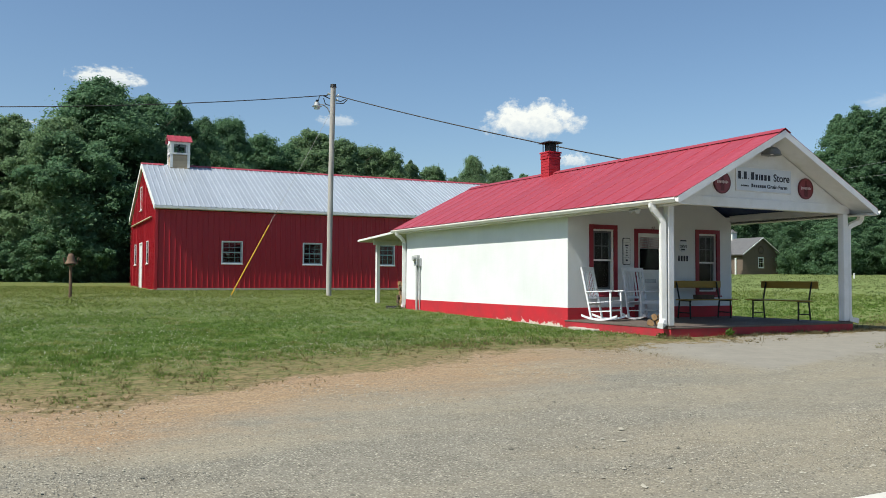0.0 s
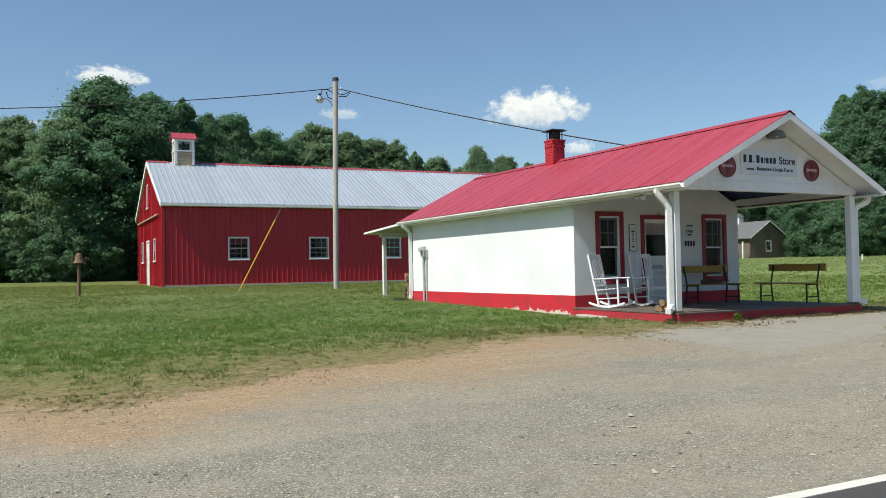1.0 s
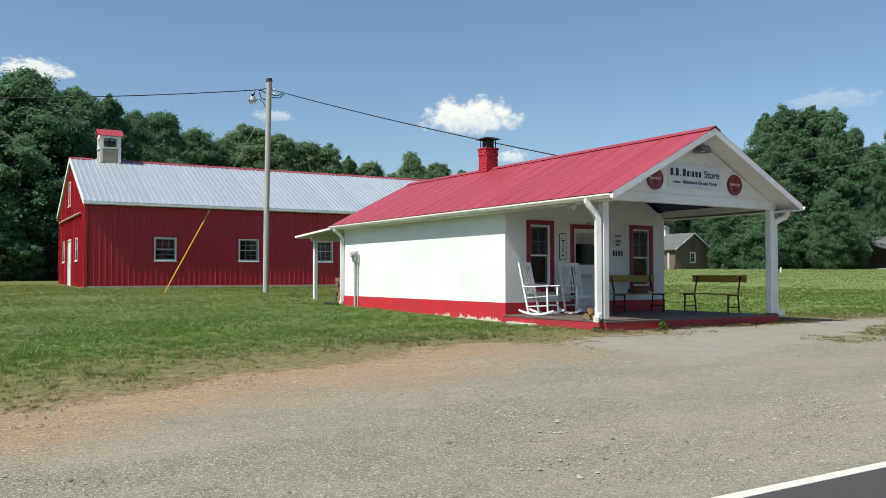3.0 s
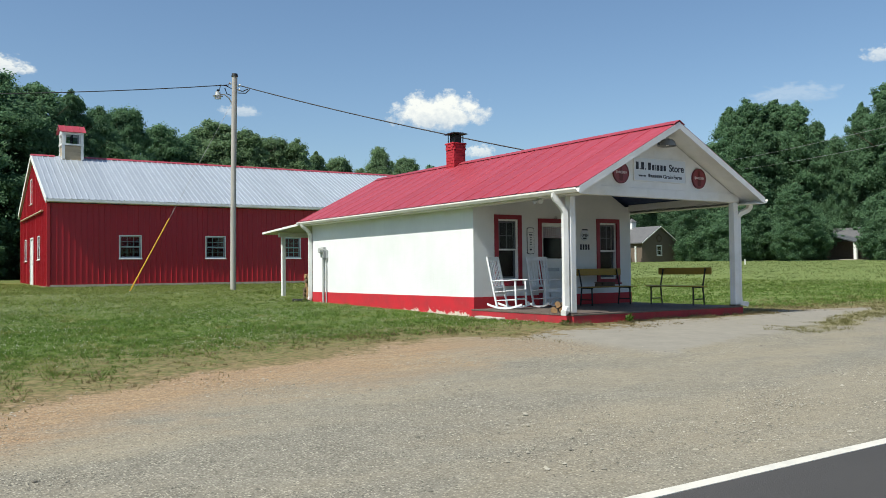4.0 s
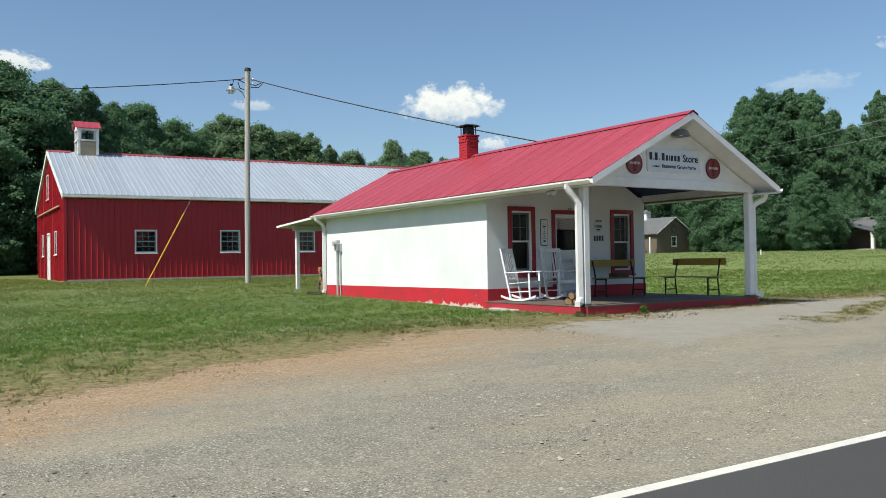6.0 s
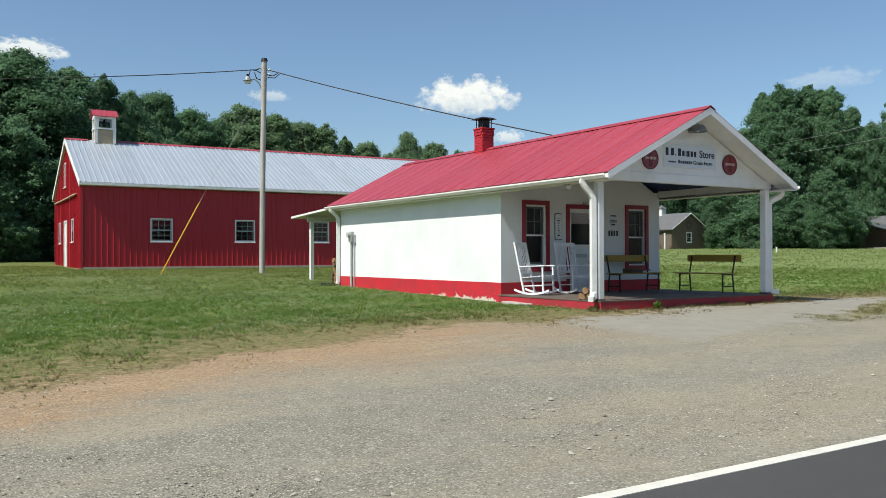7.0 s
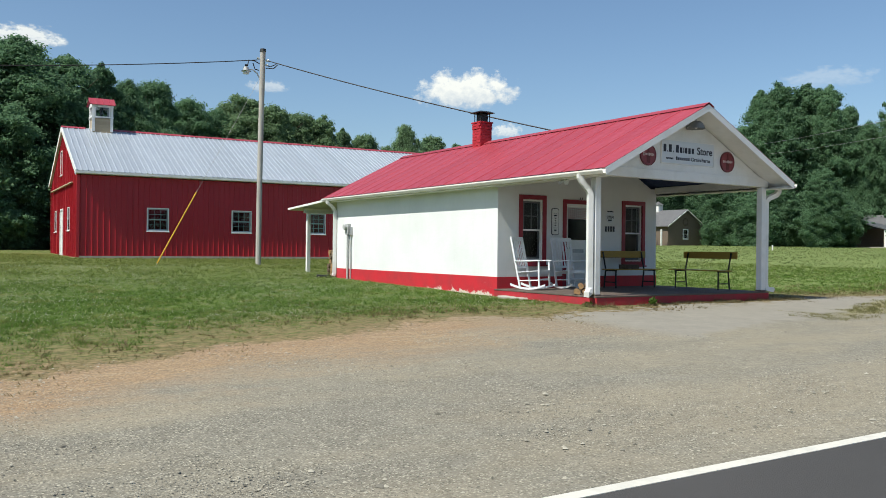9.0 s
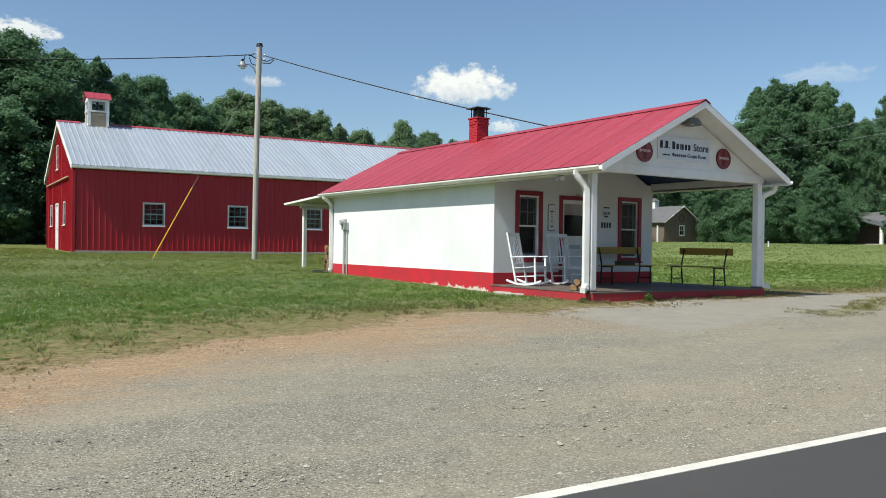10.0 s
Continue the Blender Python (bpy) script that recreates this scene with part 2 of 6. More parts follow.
EDGE_X = (-40, -14, -11.2, -10.6, -10.0, -9.2, -8.1, -6.9, -5.9, -4.7, -3.45, -2.2, -1, 0.8, 5, 7, 10, 14, 60)


def field_edge(x):
    """The y at which the lot's gravel and dirt give way to grass."""
    return float(np.interp(x, EDGE_X, (-6.4, -6.4, -6.6, -7.05, -6.65, -6.25, -5.65, -5.5, -4.9, -4.35, -4.25, -4.55, -4.35, -3.75, -3.4, -2.9, -3.6, -3.8, -4)))


def ground_material():
    k = Mat("lot_and_lawn", (0.2, 0.2, 0.15), 0.9, 0, 0.15)
    co = k.world_co()
    sep = k.node("ShaderNodeSeparateXYZ")
    k.link(co, sep.inputs[0])
    X, Y = sep.outputs["X"], sep.outputs["Y"]
    # lawn: lush near the store, drier towards the barn, tufts at hand's width
    lawn = k.mix(k.remap(k.noise(0.35, 4, co=co), 0.35, 0.68), (0.09, 0.148, 0.028), (0.145, 0.195, 0.042))
    lawn = k.mix(k.remap(k.noise(1.1, 5, 0.6, co=co), 0.5, 0.7, 0, 0.7), lawn, (0.23, 0.19, 0.075))
    lawn = k.mix(k.remap(Y, 4, 17, 0, 0.6), lawn, (0.26, 0.24, 0.085))
    lawn = k.mix(k.remap(k.noise(9, 3, 0.6, co=co), 0.4, 0.62, 0, 0.75), lawn, (0.05, 0.08, 0.02))
    cell = k.node("ShaderNodeTexVoronoi", Scale=20.0)
    k.link(co, cell.inputs["Vector"])
    sc = k.node("ShaderNodeSeparateColor")
    k.link(cell.outputs["Color"], sc.inputs[0])
    lawn = k.mix(k.remap(sc.outputs[0], 0.0, 1.0, 0.0, 0.7), lawn, (0.04, 0.065, 0.016))
    lawn = k.mix(k.remap(sc.outputs[1], 0.7, 1.0, 0.0, 0.6), lawn, (0.24, 0.26, 0.09))
    # the open field beyond the store is longer and paler
    lawn = k.mix(k.remap(X, 5, 10, 0, 0.75), lawn, k.mix(k.remap(k.noise(0.6, 5, 0.7, co=co, stretch=(0.5, 1.5, 1)), 0.35, 0.65), (0.165, 0.22, 0.068), (0.245, 0.28, 0.1)))
    lawn = k.mix(k.math("MULTIPLY", k.remap(X, 5, 10), k.remap(k.noise(1.6, 6, 0.75, co=co, stretch=(1.3, 0.35, 1)), 0.42, 0.62, 0, 0.7)), lawn, (0.15, 0.185, 0.065))
    lawn = k.mix(k.math("MULTIPLY", k.remap(X, 5, 10), k.remap(k.noise(5, 6, 0.8, co=co, stretch=(0.7, 1.3, 1)), 0.44, 0.6, 0, 0.7)), lawn, (0.1, 0.15, 0.036))
    # packed dirt
    dirt = k.mix(k.remap(k.noise(0.8, 5, 0.6, co=co), 0.35, 0.7), (0.345, 0.238, 0.128), (0.33, 0.188, 0.1))
    dirt = k.mix(k.remap(k.noise(9, 6, 0.75, co=co, stretch=(0.5, 1.6, 1)), 0.45, 0.65, 0, 0.7), dirt, (0.31, 0.215, 0.14))
    dirt = k.mix(k.remap(k.noise(55, 4, 0.75, co=co), 0.42, 0.62, 0, 0.75), dirt, (0.2, 0.155, 0.11))
    dirt = k.mix(k.remap(k.noise(2.2, 7, 0.75, co=co, stretch=(0.45, 2.2, 1)), 0.46, 0.64, 0, 0.6), dirt, (0.21, 0.135, 0.085))
    dirt = k.mix(k.remap(k.noise(1.3, 6, 0.7, co=co, stretch=(0.4, 1.8, 1)), 0.55, 0.7, 0, 0.6), dirt, (0.42, 0.34, 0.22))
    grit = k.node("ShaderNodeTexVoronoi", Scale=64.0)
    k.link(co, grit.inputs["Vector"])
    sg = k.node("ShaderNodeSeparateColor")
    k.link(grit.outputs["Color"], sg.inputs[0])
    dirt = k.mix(0.4, dirt, k.mix(sg.outputs[0], (0.13, 0.09, 0.05), (0.53, 0.395, 0.24)))
    # gravel: pale and dark stones
    v = k.node("ShaderNodeTexVoronoi", Scale=58.0)
    k.link(co, v.inputs["Vector"])
    sv = k.node("ShaderNodeSeparateColor")
    k.link(v.outputs["Color"], sv.inputs[0])
    stone = k.mix(sv.outputs[0], (0.05, 0.046, 0.034), (0.57, 0.53, 0.415))
    stone = k.mix(k.remap(v.outputs["Distance"], 0.25, 0.6), stone, (0.22, 0.2, 0.16))
    stone = k.mix(k.remap(k.noise(50, 4, 0.8, co=co), 0.4, 0.62), k.mix(0.6, stone, (0.13, 0.125, 0.1)), stone)
    stone = k.mix(k.remap(k.noise(2.6, 6, 0.75, co=co), 0.42, 0.62), stone, k.mix(0.25, stone, (0.32, 0.3, 0.24)))
    pat = k.remap(k.noise(0.5, 5, 0.65, co=co, stretch=(0.55, 1.6, 1)), 0.4, 0.62)
    gravel = k.mix(pat, stone, k.mix(0.42, stone, (0.33, 0.28, 0.19)))
    # dirt lies along the lawn's edge, stones towards the road
    def curve(points):
        r = k.node("ShaderNodeFloatCurve")
        c = r.mapping.curves[0]
        c.points[0].location, c.points[1].location = points[0], points[-1]
        for p in points[1:-1]:
            c.points.new(*p)
        for p in c.points:
            p.handle_type = "VECTOR"
        r.mapping.update()
        k.link(k.remap(X, -40, 60), r.inputs["Value"])
        return k.remap(r.outputs[0], 0, 1, -12, 0)
    edge = curve([((x + 40) / 100, (field_edge(x) + 12) / 12) for x in EDGE_X])
    wob = k.math("ADD", k.math("MULTIPLY", k.math("SUBTRACT", k.noise(1.3, 6, 0.68, co=co), 0.5), 1.9), k.math("MULTIPLY", k.math("SUBTRACT", k.noise(0.45, 3, 0.5, co=co), 0.5), 1.2))
    d = k.math("ADD", k.math("SUBTRACT", Y, edge), wob)
    width = k.remap(X, -11, -2, 2.1, 2.4)
    dirtf = k.remap(k.math("ADD", k.math("ADD", d, width), k.math("MULTIPLY", k.math("SUBTRACT", k.noise(0.9, 6, 0.7, co=co, stretch=(0.6, 1.5, 1)), 0.5), 2.6)), -0.5, 0.9)
    dirtf = k.math("MULTIPLY", dirtf, k.remap(X, -2.0, -4.5, 0.12, 1))
    lot = k.mix(dirtf, gravel, dirt)
    # single dark and pale stones on all of it
    v2 = k.node("ShaderNodeTexVoronoi", Scale=44.0)
    k.link(co, v2.inputs["Vector"])
    s2 = k.node("ShaderNodeSeparateColor")
    k.link(v2.outputs["Color"], s2.inputs[0])
    dot = k.remap(v2.outputs["Distance"], 0.42, 0.3)
    lot = k.mix(k.math("MULTIPLY", dot, k.remap(s2.outputs[0], 0.8, 0.84, 0, 0.8)), lot, (0.1, 0.095, 0.08))
    lot = k.mix(k.math("MULTIPLY", dot, k.remap(s2.outputs[1], 0.88, 0.92, 0, 0.3)), lot, (0.5, 0.47, 0.4))
    lot = k.mix(k.remap(k.noise(11, 5, 0.75, co=co, stretch=(0.6, 1.5, 1)), 0.5, 0.68, 0, 0.45), lot, (0.16, 0.14, 0.11))
    # worn asphalt apron in front of the porch
    apx = k.math("MULTIPLY", k.remap(X, -2.6, -1.9), k.remap(X, 12, 9))
    apy = k.remap(k.math("ADD", k.math("ADD", Y, 6.9), k.math("ADD", k.math("MULTIPLY", X, -0.23), k.math("MULTIPLY", wob, 0.9))), -0.1, 0.15)
    slab = k.mix(k.remap(k.noise(3, 6, 0.7, co=co), 0.35, 0.7), (0.3, 0.275, 0.225), (0.24, 0.222, 0.185))
    slab = k.mix(k.remap(k.noise(60, 3, co=co), 0.4, 0.7, 0, 0.5), slab, (0.2, 0.19, 0.17))
    lot = k.mix(k.math("MULTIPLY", apx, apy), lot, slab)
    d2 = k.math("ADD", d, k.math("MULTIPLY", k.math("SUBTRACT", k.noise(4.5, 6, 0.75, co=co), 0.5), 2.8))
    dry = k.mix(k.remap(k.noise(15, 6, 0.75, co=co, stretch=(0.7, 1.3, 1)), 0.4, 0.6), (0.28, 0.21, 0.11), (0.1, 0.085, 0.038))
    lot = k.mix(k.remap(d2, -0.3, -0.1), lot, dry)
    off = k.math("ABSOLUTE", k.math("SUBTRACT", Y, k.math("ADD", k.math("MULTIPLY", X, 0.35), -7.5)))
    tongue = k.math("ADD", k.math("SUBTRACT", 0.45, off), k.math("MULTIPLY", k.math("SUBTRACT", k.noise(1.6, 6, 0.7, co=co), 0.5), 1.5))
    tongue = k.math("MULTIPLY", k.remap(tongue, 0.0, 0.4), k.math("MULTIPLY", k.remap(X, 2.0, 4.5), k.remap(X, 13, 11)))
    lot = k.mix(k.math("MULTIPLY", tongue, 0.85), lot, k.mix(k.remap(k.noise(15, 5, 0.7, co=co), 0.38, 0.62), (0.29, 0.25, 0.12), (0.15, 0.14, 0.055)))
    thin = k.math("MULTIPLY", k.remap(d2, 4.0, 0.8), k.remap(k.noise(5, 6, 0.75, co=co, stretch=(0.6, 1.5, 1)), 0.36, 0.5))
    lawn = k.mix(k.math("MULTIPLY", thin, 0.8), lawn, dry)
    k.base(k.mix(k.remap(d2, 0.15, 0.3), lot, lawn))
    h = k.math("ADD", k.math("MULTIPLY", v.outputs["Distance"], -0.5), k.noise(20, 5, 0.7, co=co))
    return k.bump(h, 0.4, 0.014).m


def road_material():
    k = Mat("asphalt", (0.05, 0.05, 0.05), 0.8, 0, 0.3)
    c = k.mix(k.remap(k.noise(0.7, 5, 0.6, stretch=(0.3, 1.2, 1)), 0.35, 0.7), (0.05, 0.047, 0.045), (0.066, 0.062, 0.059))
    n = k.noise(180, 3, 0.7)
    k.base(k.mix(k.remap(n, 0.5, 0.75, 0, 0.6), c, (0.13, 0.125, 0.115)))
    return k.bump(n, 0.5, 0.006).m


M_GROUND, M_ROAD = ground_material(), road_material()


# ---- builders ----
def thing(name, label, category, group="", kind="", at=(0, 0, 0), turn=0.0):
    e = new(name)
    e.matrix_basis = pose(*at, 0, 0, turn)
    e.empty_display_size = 0.2
    return tagged(e, label, category, group, kind)


def part(name, bm, material, parent=None, label="", m=None, smooth=False):
    """One mesh object from a bmesh (or ready mesh data), under a thing or a part."""
    if isinstance(bm, bpy.types.Mesh):
        me = bm
    else:
        bmesh.ops.recalc_face_normals(bm, faces=bm.faces)
        me = bpy.data.meshes.new(name)
        bm.to_mesh(me)
        bm.free()
    if material and not me.materials:
        me.materials.append(material)
    if smooth:
        me.shade_smooth()
    ob = new(name, me)
    if parent:
        ob.parent = parent
    if m is not None:
        ob.matrix_basis = m
    if label:
        ob["label"] = label
    return ob


def box(bm, x0, x1, y0, y1, z0, z1, bevel=0.0):
    r = bmesh.ops.create_cube(bm, size=1, matrix=Matrix.Translation(((x0 + x1) / 2, (y0 + y1) / 2, (z0 + z1) / 2)) @ Matrix.Diagonal((x1 - x0, y1 - y0, z1 - z0, 1)))
    if bevel:
        es = {e for v in r["verts"] for e in v.link_edges}
        bmesh.ops.bevel(bm, geom=list(es), offset=bevel, segments=1, affect="EDGES")
    return bm


def boxes(*bs, bevel=0.0):
    bm = bmesh.new()
    for b in bs:
        box(bm, *b, bevel=bevel)
    return bm


def rod(bm, a, b, r0, r1=None, n=8):
    """A round bar from a to b."""
    a, b = Vector(a), Vector(b)
    d = b - a
    m = Matrix.Translation((a + b) / 2) @ d.to_track_quat("Z", "Y").to_matrix().to_4x4()
    bmesh.ops.create_cone(bm, cap_ends=True, segments=n, radius1=r0, radius2=r0 if r1 is None else r1, depth=d.length, matrix=m)
    return bm


def bar(bm, a, b, w, h, up=(0, 0, 1)):
    """A square-cut bar from a to b, w wide and h deep."""
    a, b = Vector(a), Vector(b)
    z = (b - a).normalized()
    x = Vector(up).cross(z).normalized()
    y = z.cross(x)
    m = Matrix(((x.x, y.x, z.x, 0), (x.y, y.y, z.y, 0), (x.z, y.z, z.z, 0), (0, 0, 0, 1)))
    m = Matrix.Translation((a + b) / 2) @ m @ Matrix.Diagonal((w, h, (b - a).length, 1))
    bmesh.ops.create_cube(bm, size=1, matrix=m)
    return bm


def tube(points, r, n=8, square=False):
    """A pipe through points."""
    bm = bmesh.new()
    ps = [Vector(p) for p in points]
    rings = []
    for i, p in enumerate(ps):
        d = ((ps[min(i + 1, len(ps) - 1)] - p).normalized() + (p - ps[max(i - 1, 0)]).normalized()).normalized()
        x = d.cross(Vector((0.3, 1, 0.2))).normalized()
        y = d.cross(x)
        k = 4 if square else n
        rings.append([bm.verts.new(p + (x * math.cos(t) + y * math.sin(t)) * r) for t in [math.tau * (j + 0.5) / k for j in range(k)]])
    for a, b in zip(rings, rings[1:]):
        for j in range(len(a)):
            bm.faces.new((a[j], a[(j + 1) % len(a)], b[(j + 1) % len(a)], b[j]))
    bm.faces.new(rings[0])
    bm.faces.new(rings[-1])
    return bm


def prism(outline, axis, a, b):
    """A flat outline of (u, z) pushed from a to b along an axis: 'y' outlines lie in x and z, 'x' outlines in y and z."""
    bm = bmesh.new()
    put = (lambda u, z, t: (u, t, z)) if axis == "y" else (lambda u, z, t: (t, u, z))
    f = [bm.verts.new(put(u, z, a)) for u, z in outline]
    g = [bm.verts.new(put(u, z, b)) for u, z in outline]
    bm.faces.new(f)
    bm.faces.new(g[::-1])
    for i in range(len(f)):
        j = (i + 1) % len(f)
        bm.faces.new((f[i], g[i], g[j], f[j]))
    return bm


def pierced(x0, x1, z0, z1, y0, y1, holes):
    """A wall in x and z from y0 to y1, with holes (x0, x1, z0, z1) right through it."""
    xs = sorted({x0, x1, *[h[0] for h in holes], *[h[1] for h in holes]})
    zs = sorted({z0, z1, *[h[2] for h in holes], *[h[3] for h in holes]})
    full = lambda i, j: 0 <= i < len(xs) - 1 and 0 <= j < len(zs) - 1 and not any(
        h[0] <= (xs[i] + xs[i + 1]) / 2 <= h[1] and h[2] <= (zs[j] + zs[j + 1]) / 2 <= h[3] for h in holes)
    bm = bmesh.new()
    seen = {}

    def vert(*p):
        if p not in seen:
            seen[p] = bm.verts.new(p)
        return seen[p]

    for i in range(len(xs) - 1):
        for j in range(len(zs) - 1):
            if not full(i, j):
                continue
            a, b, c, d = xs[i], xs[i + 1], zs[j], zs[j + 1]
            bm.faces.new([vert(*p) for p in ((a, y0, c), (b, y0, c), (b, y0, d), (a, y0, d))])
            bm.faces.new([vert(*p) for p in ((a, y1, d), (b, y1, d), (b, y1, c), (a, y1, c))])
            for di, dj, (p, q) in ((-1, 0, ((a, d), (a, c))), (1, 0, ((b, c), (b, d))), (0, -1, ((a, c), (b, c))), (0, 1, ((b, d), (a, d)))):
                if not full(i + di, j + dj):
                    bm.faces.new([vert(*w) for w in ((p[0], y0, p[1]), (p[0], y1, p[1]), (q[0], y1, q[1]), (q[0], y0, q[1]))])
    return bm


def ribbed(width, length, ribs, rw=0.03, rh=0.02, thick=0.012, name="sheet"):
    """Mesh of a ribbed metal sheet: x across, y along, z outwards."""
    prof = [(0, 0)]
    for r in ribs:
        prof += [(r - rw, 0), (r - rw * 0.45, rh), (r + rw * 0.45, rh), (r + rw, 0)]
    prof = [p for p in prof if -0.001 <= p[0] <= width + 0.001] + [(width, 0)]
    n = len(prof)
    vs = [(x, 0, z) for x, z in prof] + [(x, length, z) for x, z in prof]
    vs += [(0, 0, -thick), (width, 0, -thick), (0, length, -thick), (width, length, -thick)]
    fs = [(i, i + 1, n + i + 1, n + i) for i in range(n - 1)]
    a, b, c, d = 2 * n, 2 * n + 1, 2 * n + 2, 2 * n + 3
    fs += [(a, c, d, b), (0, n, c, a), (n - 1, b, d, 2 * n - 1), tuple([a, b] + list(range(n - 1, -1, -1))), tuple([d, c] + list(range(n, 2 * n)))]
    me = bpy.data.meshes.new(name)
    me.from_pydata(vs, [], fs)
    return me


def axes(origin, x, y):
    """The pose of a piece whose x and y axes point so."""
    x, y = Vector(x).normalized(), Vector(y).normalized()
    z = x.cross(y)
    return Matrix(((x.x, y.x, z.x, origin[0]), (x.y, y.y, z.y, origin[1]), (x.z, y.z, z.z, origin[2]), (0, 0, 0, 1)))


def hung_window(parent, x0, x1, z0, z1, y, cols, rows, trim_mat, trim, sash_mat, name="window", curtain_rows=False, m=None, depth=0.03, deep=0.07, bars=0.007):
    """A sash window in a wall that faces -y at y: casing, two sashes with bars, panes and a sill."""
    w = new(name)
    w.parent = parent
    if m is not None:
        w.matrix_basis = m
    t = trim
    part("casing", boxes((x0 - t, x0, y - depth, y + 0.02, z0 - t, z1 + t), (x1, x1 + t, y - depth, y + 0.02, z0 - t, z1 + t),
                         (x0, x1, y - depth - 0.004, y + 0.02, z1, z1 + t), (x0, x1, y - depth - 0.004, y + 0.02, z0 - t, z0)), trim_mat, w)
    part("sill", boxes((x0 - t - 0.02, x1 + t + 0.02, y - depth - 0.045, y + 0.02, z0 - t - 0.035, z0 - t), bevel=0.006), trim_mat, w)
    if curtain_rows:
        j = 0.04
        part("jamb", boxes((x0, x0 + j, y + 0.022, y + 0.1, z0, z1), (x1 - j, x1, y + 0.022, y + 0.1, z0, z1), (x0 + j, x1 - j, y + 0.022, y + 0.1, z1 - j, z1), (x0 + j, x1 - j, y + 0.022, y + 0.1, z0, z0 + j),
                           (x0 + j, x1 - j, y + 0.025, y + 0.04, (z0 + z1) / 2 - 0.018, (z0 + z1) / 2 + 0.018)), M_WHITE, w, "white window jamb")
        x0, x1, z0, z1 = x0 + j, x1 - j, z0 + j, z1 - j
    s = 0.045
    mid = (z0 + z1) / 2
    for nm, a, b, yy in (("upper_sash", mid - 0.02, z1, y + deep - 0.03), ("lower_sash", z0, mid + 0.02, y + deep)):
        bm = boxes((x0, x0 + s, yy, yy + 0.028, a, b), (x1 - s, x1, yy, yy + 0.028, a, b), (x0 + s, x1 - s, yy, yy + 0.028, b - s, b), (x0 + s, x1 - s, yy, yy + 0.028, a, a + s))
        k = rows if nm == "upper_sash" or not curtain_rows else 1
        kc = cols if nm == "upper_sash" or not curtain_rows else 1
        for i in range(1, kc):
            u = x0 + s + (x1 - x0 - 2 * s) * i / kc
            box(bm, u - bars, u + bars, yy + 0.004, yy + 0.022, a + s, b - s)
        for j in range(1, k):
            u = a + s + (b - a - 2 * s) * j / k
            box(bm, x0 + s, x1 - s, yy + 0.006, yy + 0.02, u - bars, u + bars)
        part(nm, bm, sash_mat, w)
        p = part("pane", boxes((x0 + s - 0.004, x1 - s + 0.004, yy + 0.011, yy + 0.015, a + s - 0.004, b - s + 0.004)), M_GLASS if curtain_rows else M_BARNGLASS, w)
        p.visible_shadow = False
    return w


# ---- ground ----
def ground_axis(fine0, fine1, step, far):
    a = list(np.arange(fine0, fine1 + 1e-6, step))
    d, out, v = step, [], fine1
    while v < far:
        d *= 1.35
        v += d
        out.append(v)
    d, low, v = step, [], fine0
    while v > -far:
        d *= 1.35
        v -= d
        low.append(v)
    return low[::-1] + a + out


def build_ground():
    xs, ys = ground_axis(-20, 16, 0.5, 1500), ground_axis(-20, 30, 0.5, 1500)
    vs = [(x, y, ground_z(x, y) + (noise.noise((x * 0.5, y * 0.5, 0)) * 0.025 if -11.5 < y < 60 else 0) - (0.06 if y < -12.2 and y > -18.6 else 0)) for y in ys for x in xs]
    n = len(xs)
    fs = [(j * n + i, j * n + i + 1, (j + 1) * n + i + 1, (j + 1) * n + i) for j in range(len(ys) - 1) for i in range(n - 1)]
    me = bpy.data.meshes.new("ground")
    me.from_pydata(vs, [], fs)
    me.shade_smooth()
    tagged(part("ground", me, M_GROUND), "gravel lot with tan dirt edge and mown green lawn", "ground", kind="structure")
    road = part("road", prism([(-18.7, -0.5), (-11.9, -0.5), (-11.9, -0.37), (-11.975, -0.342), (-15.3, -0.3), (-18.7, -0.342)], "x", -1200, 1200), M_ROAD)
    tagged(road, "dark grey asphalt road beside the gravel lot", "road", kind="structure")
    line = part("edge_line", boxes((-1200, 1200, -12.085, -11.985, -0.345, -0.336)), M_LINE)
    tagged(line, "solid white painted edge line on asphalt road", "road marking", kind="structure")


build_ground()

# ---- store ----
W, L = 5.07, 8.43
OV, RY0, RY1, EZ, PZ = 0.30, -3.80, 8.72, 2.535, 3.99
SL = (PZ - EZ) / (W / 2 + OV)
PY = -3.2  # line of the posts
DECK = 0.08
roof_z = lambda x: EZ + SL * (min(x, W - x) + OV)
store = thing("store_building", "small white stucco country store with red metal gable roof", "building")


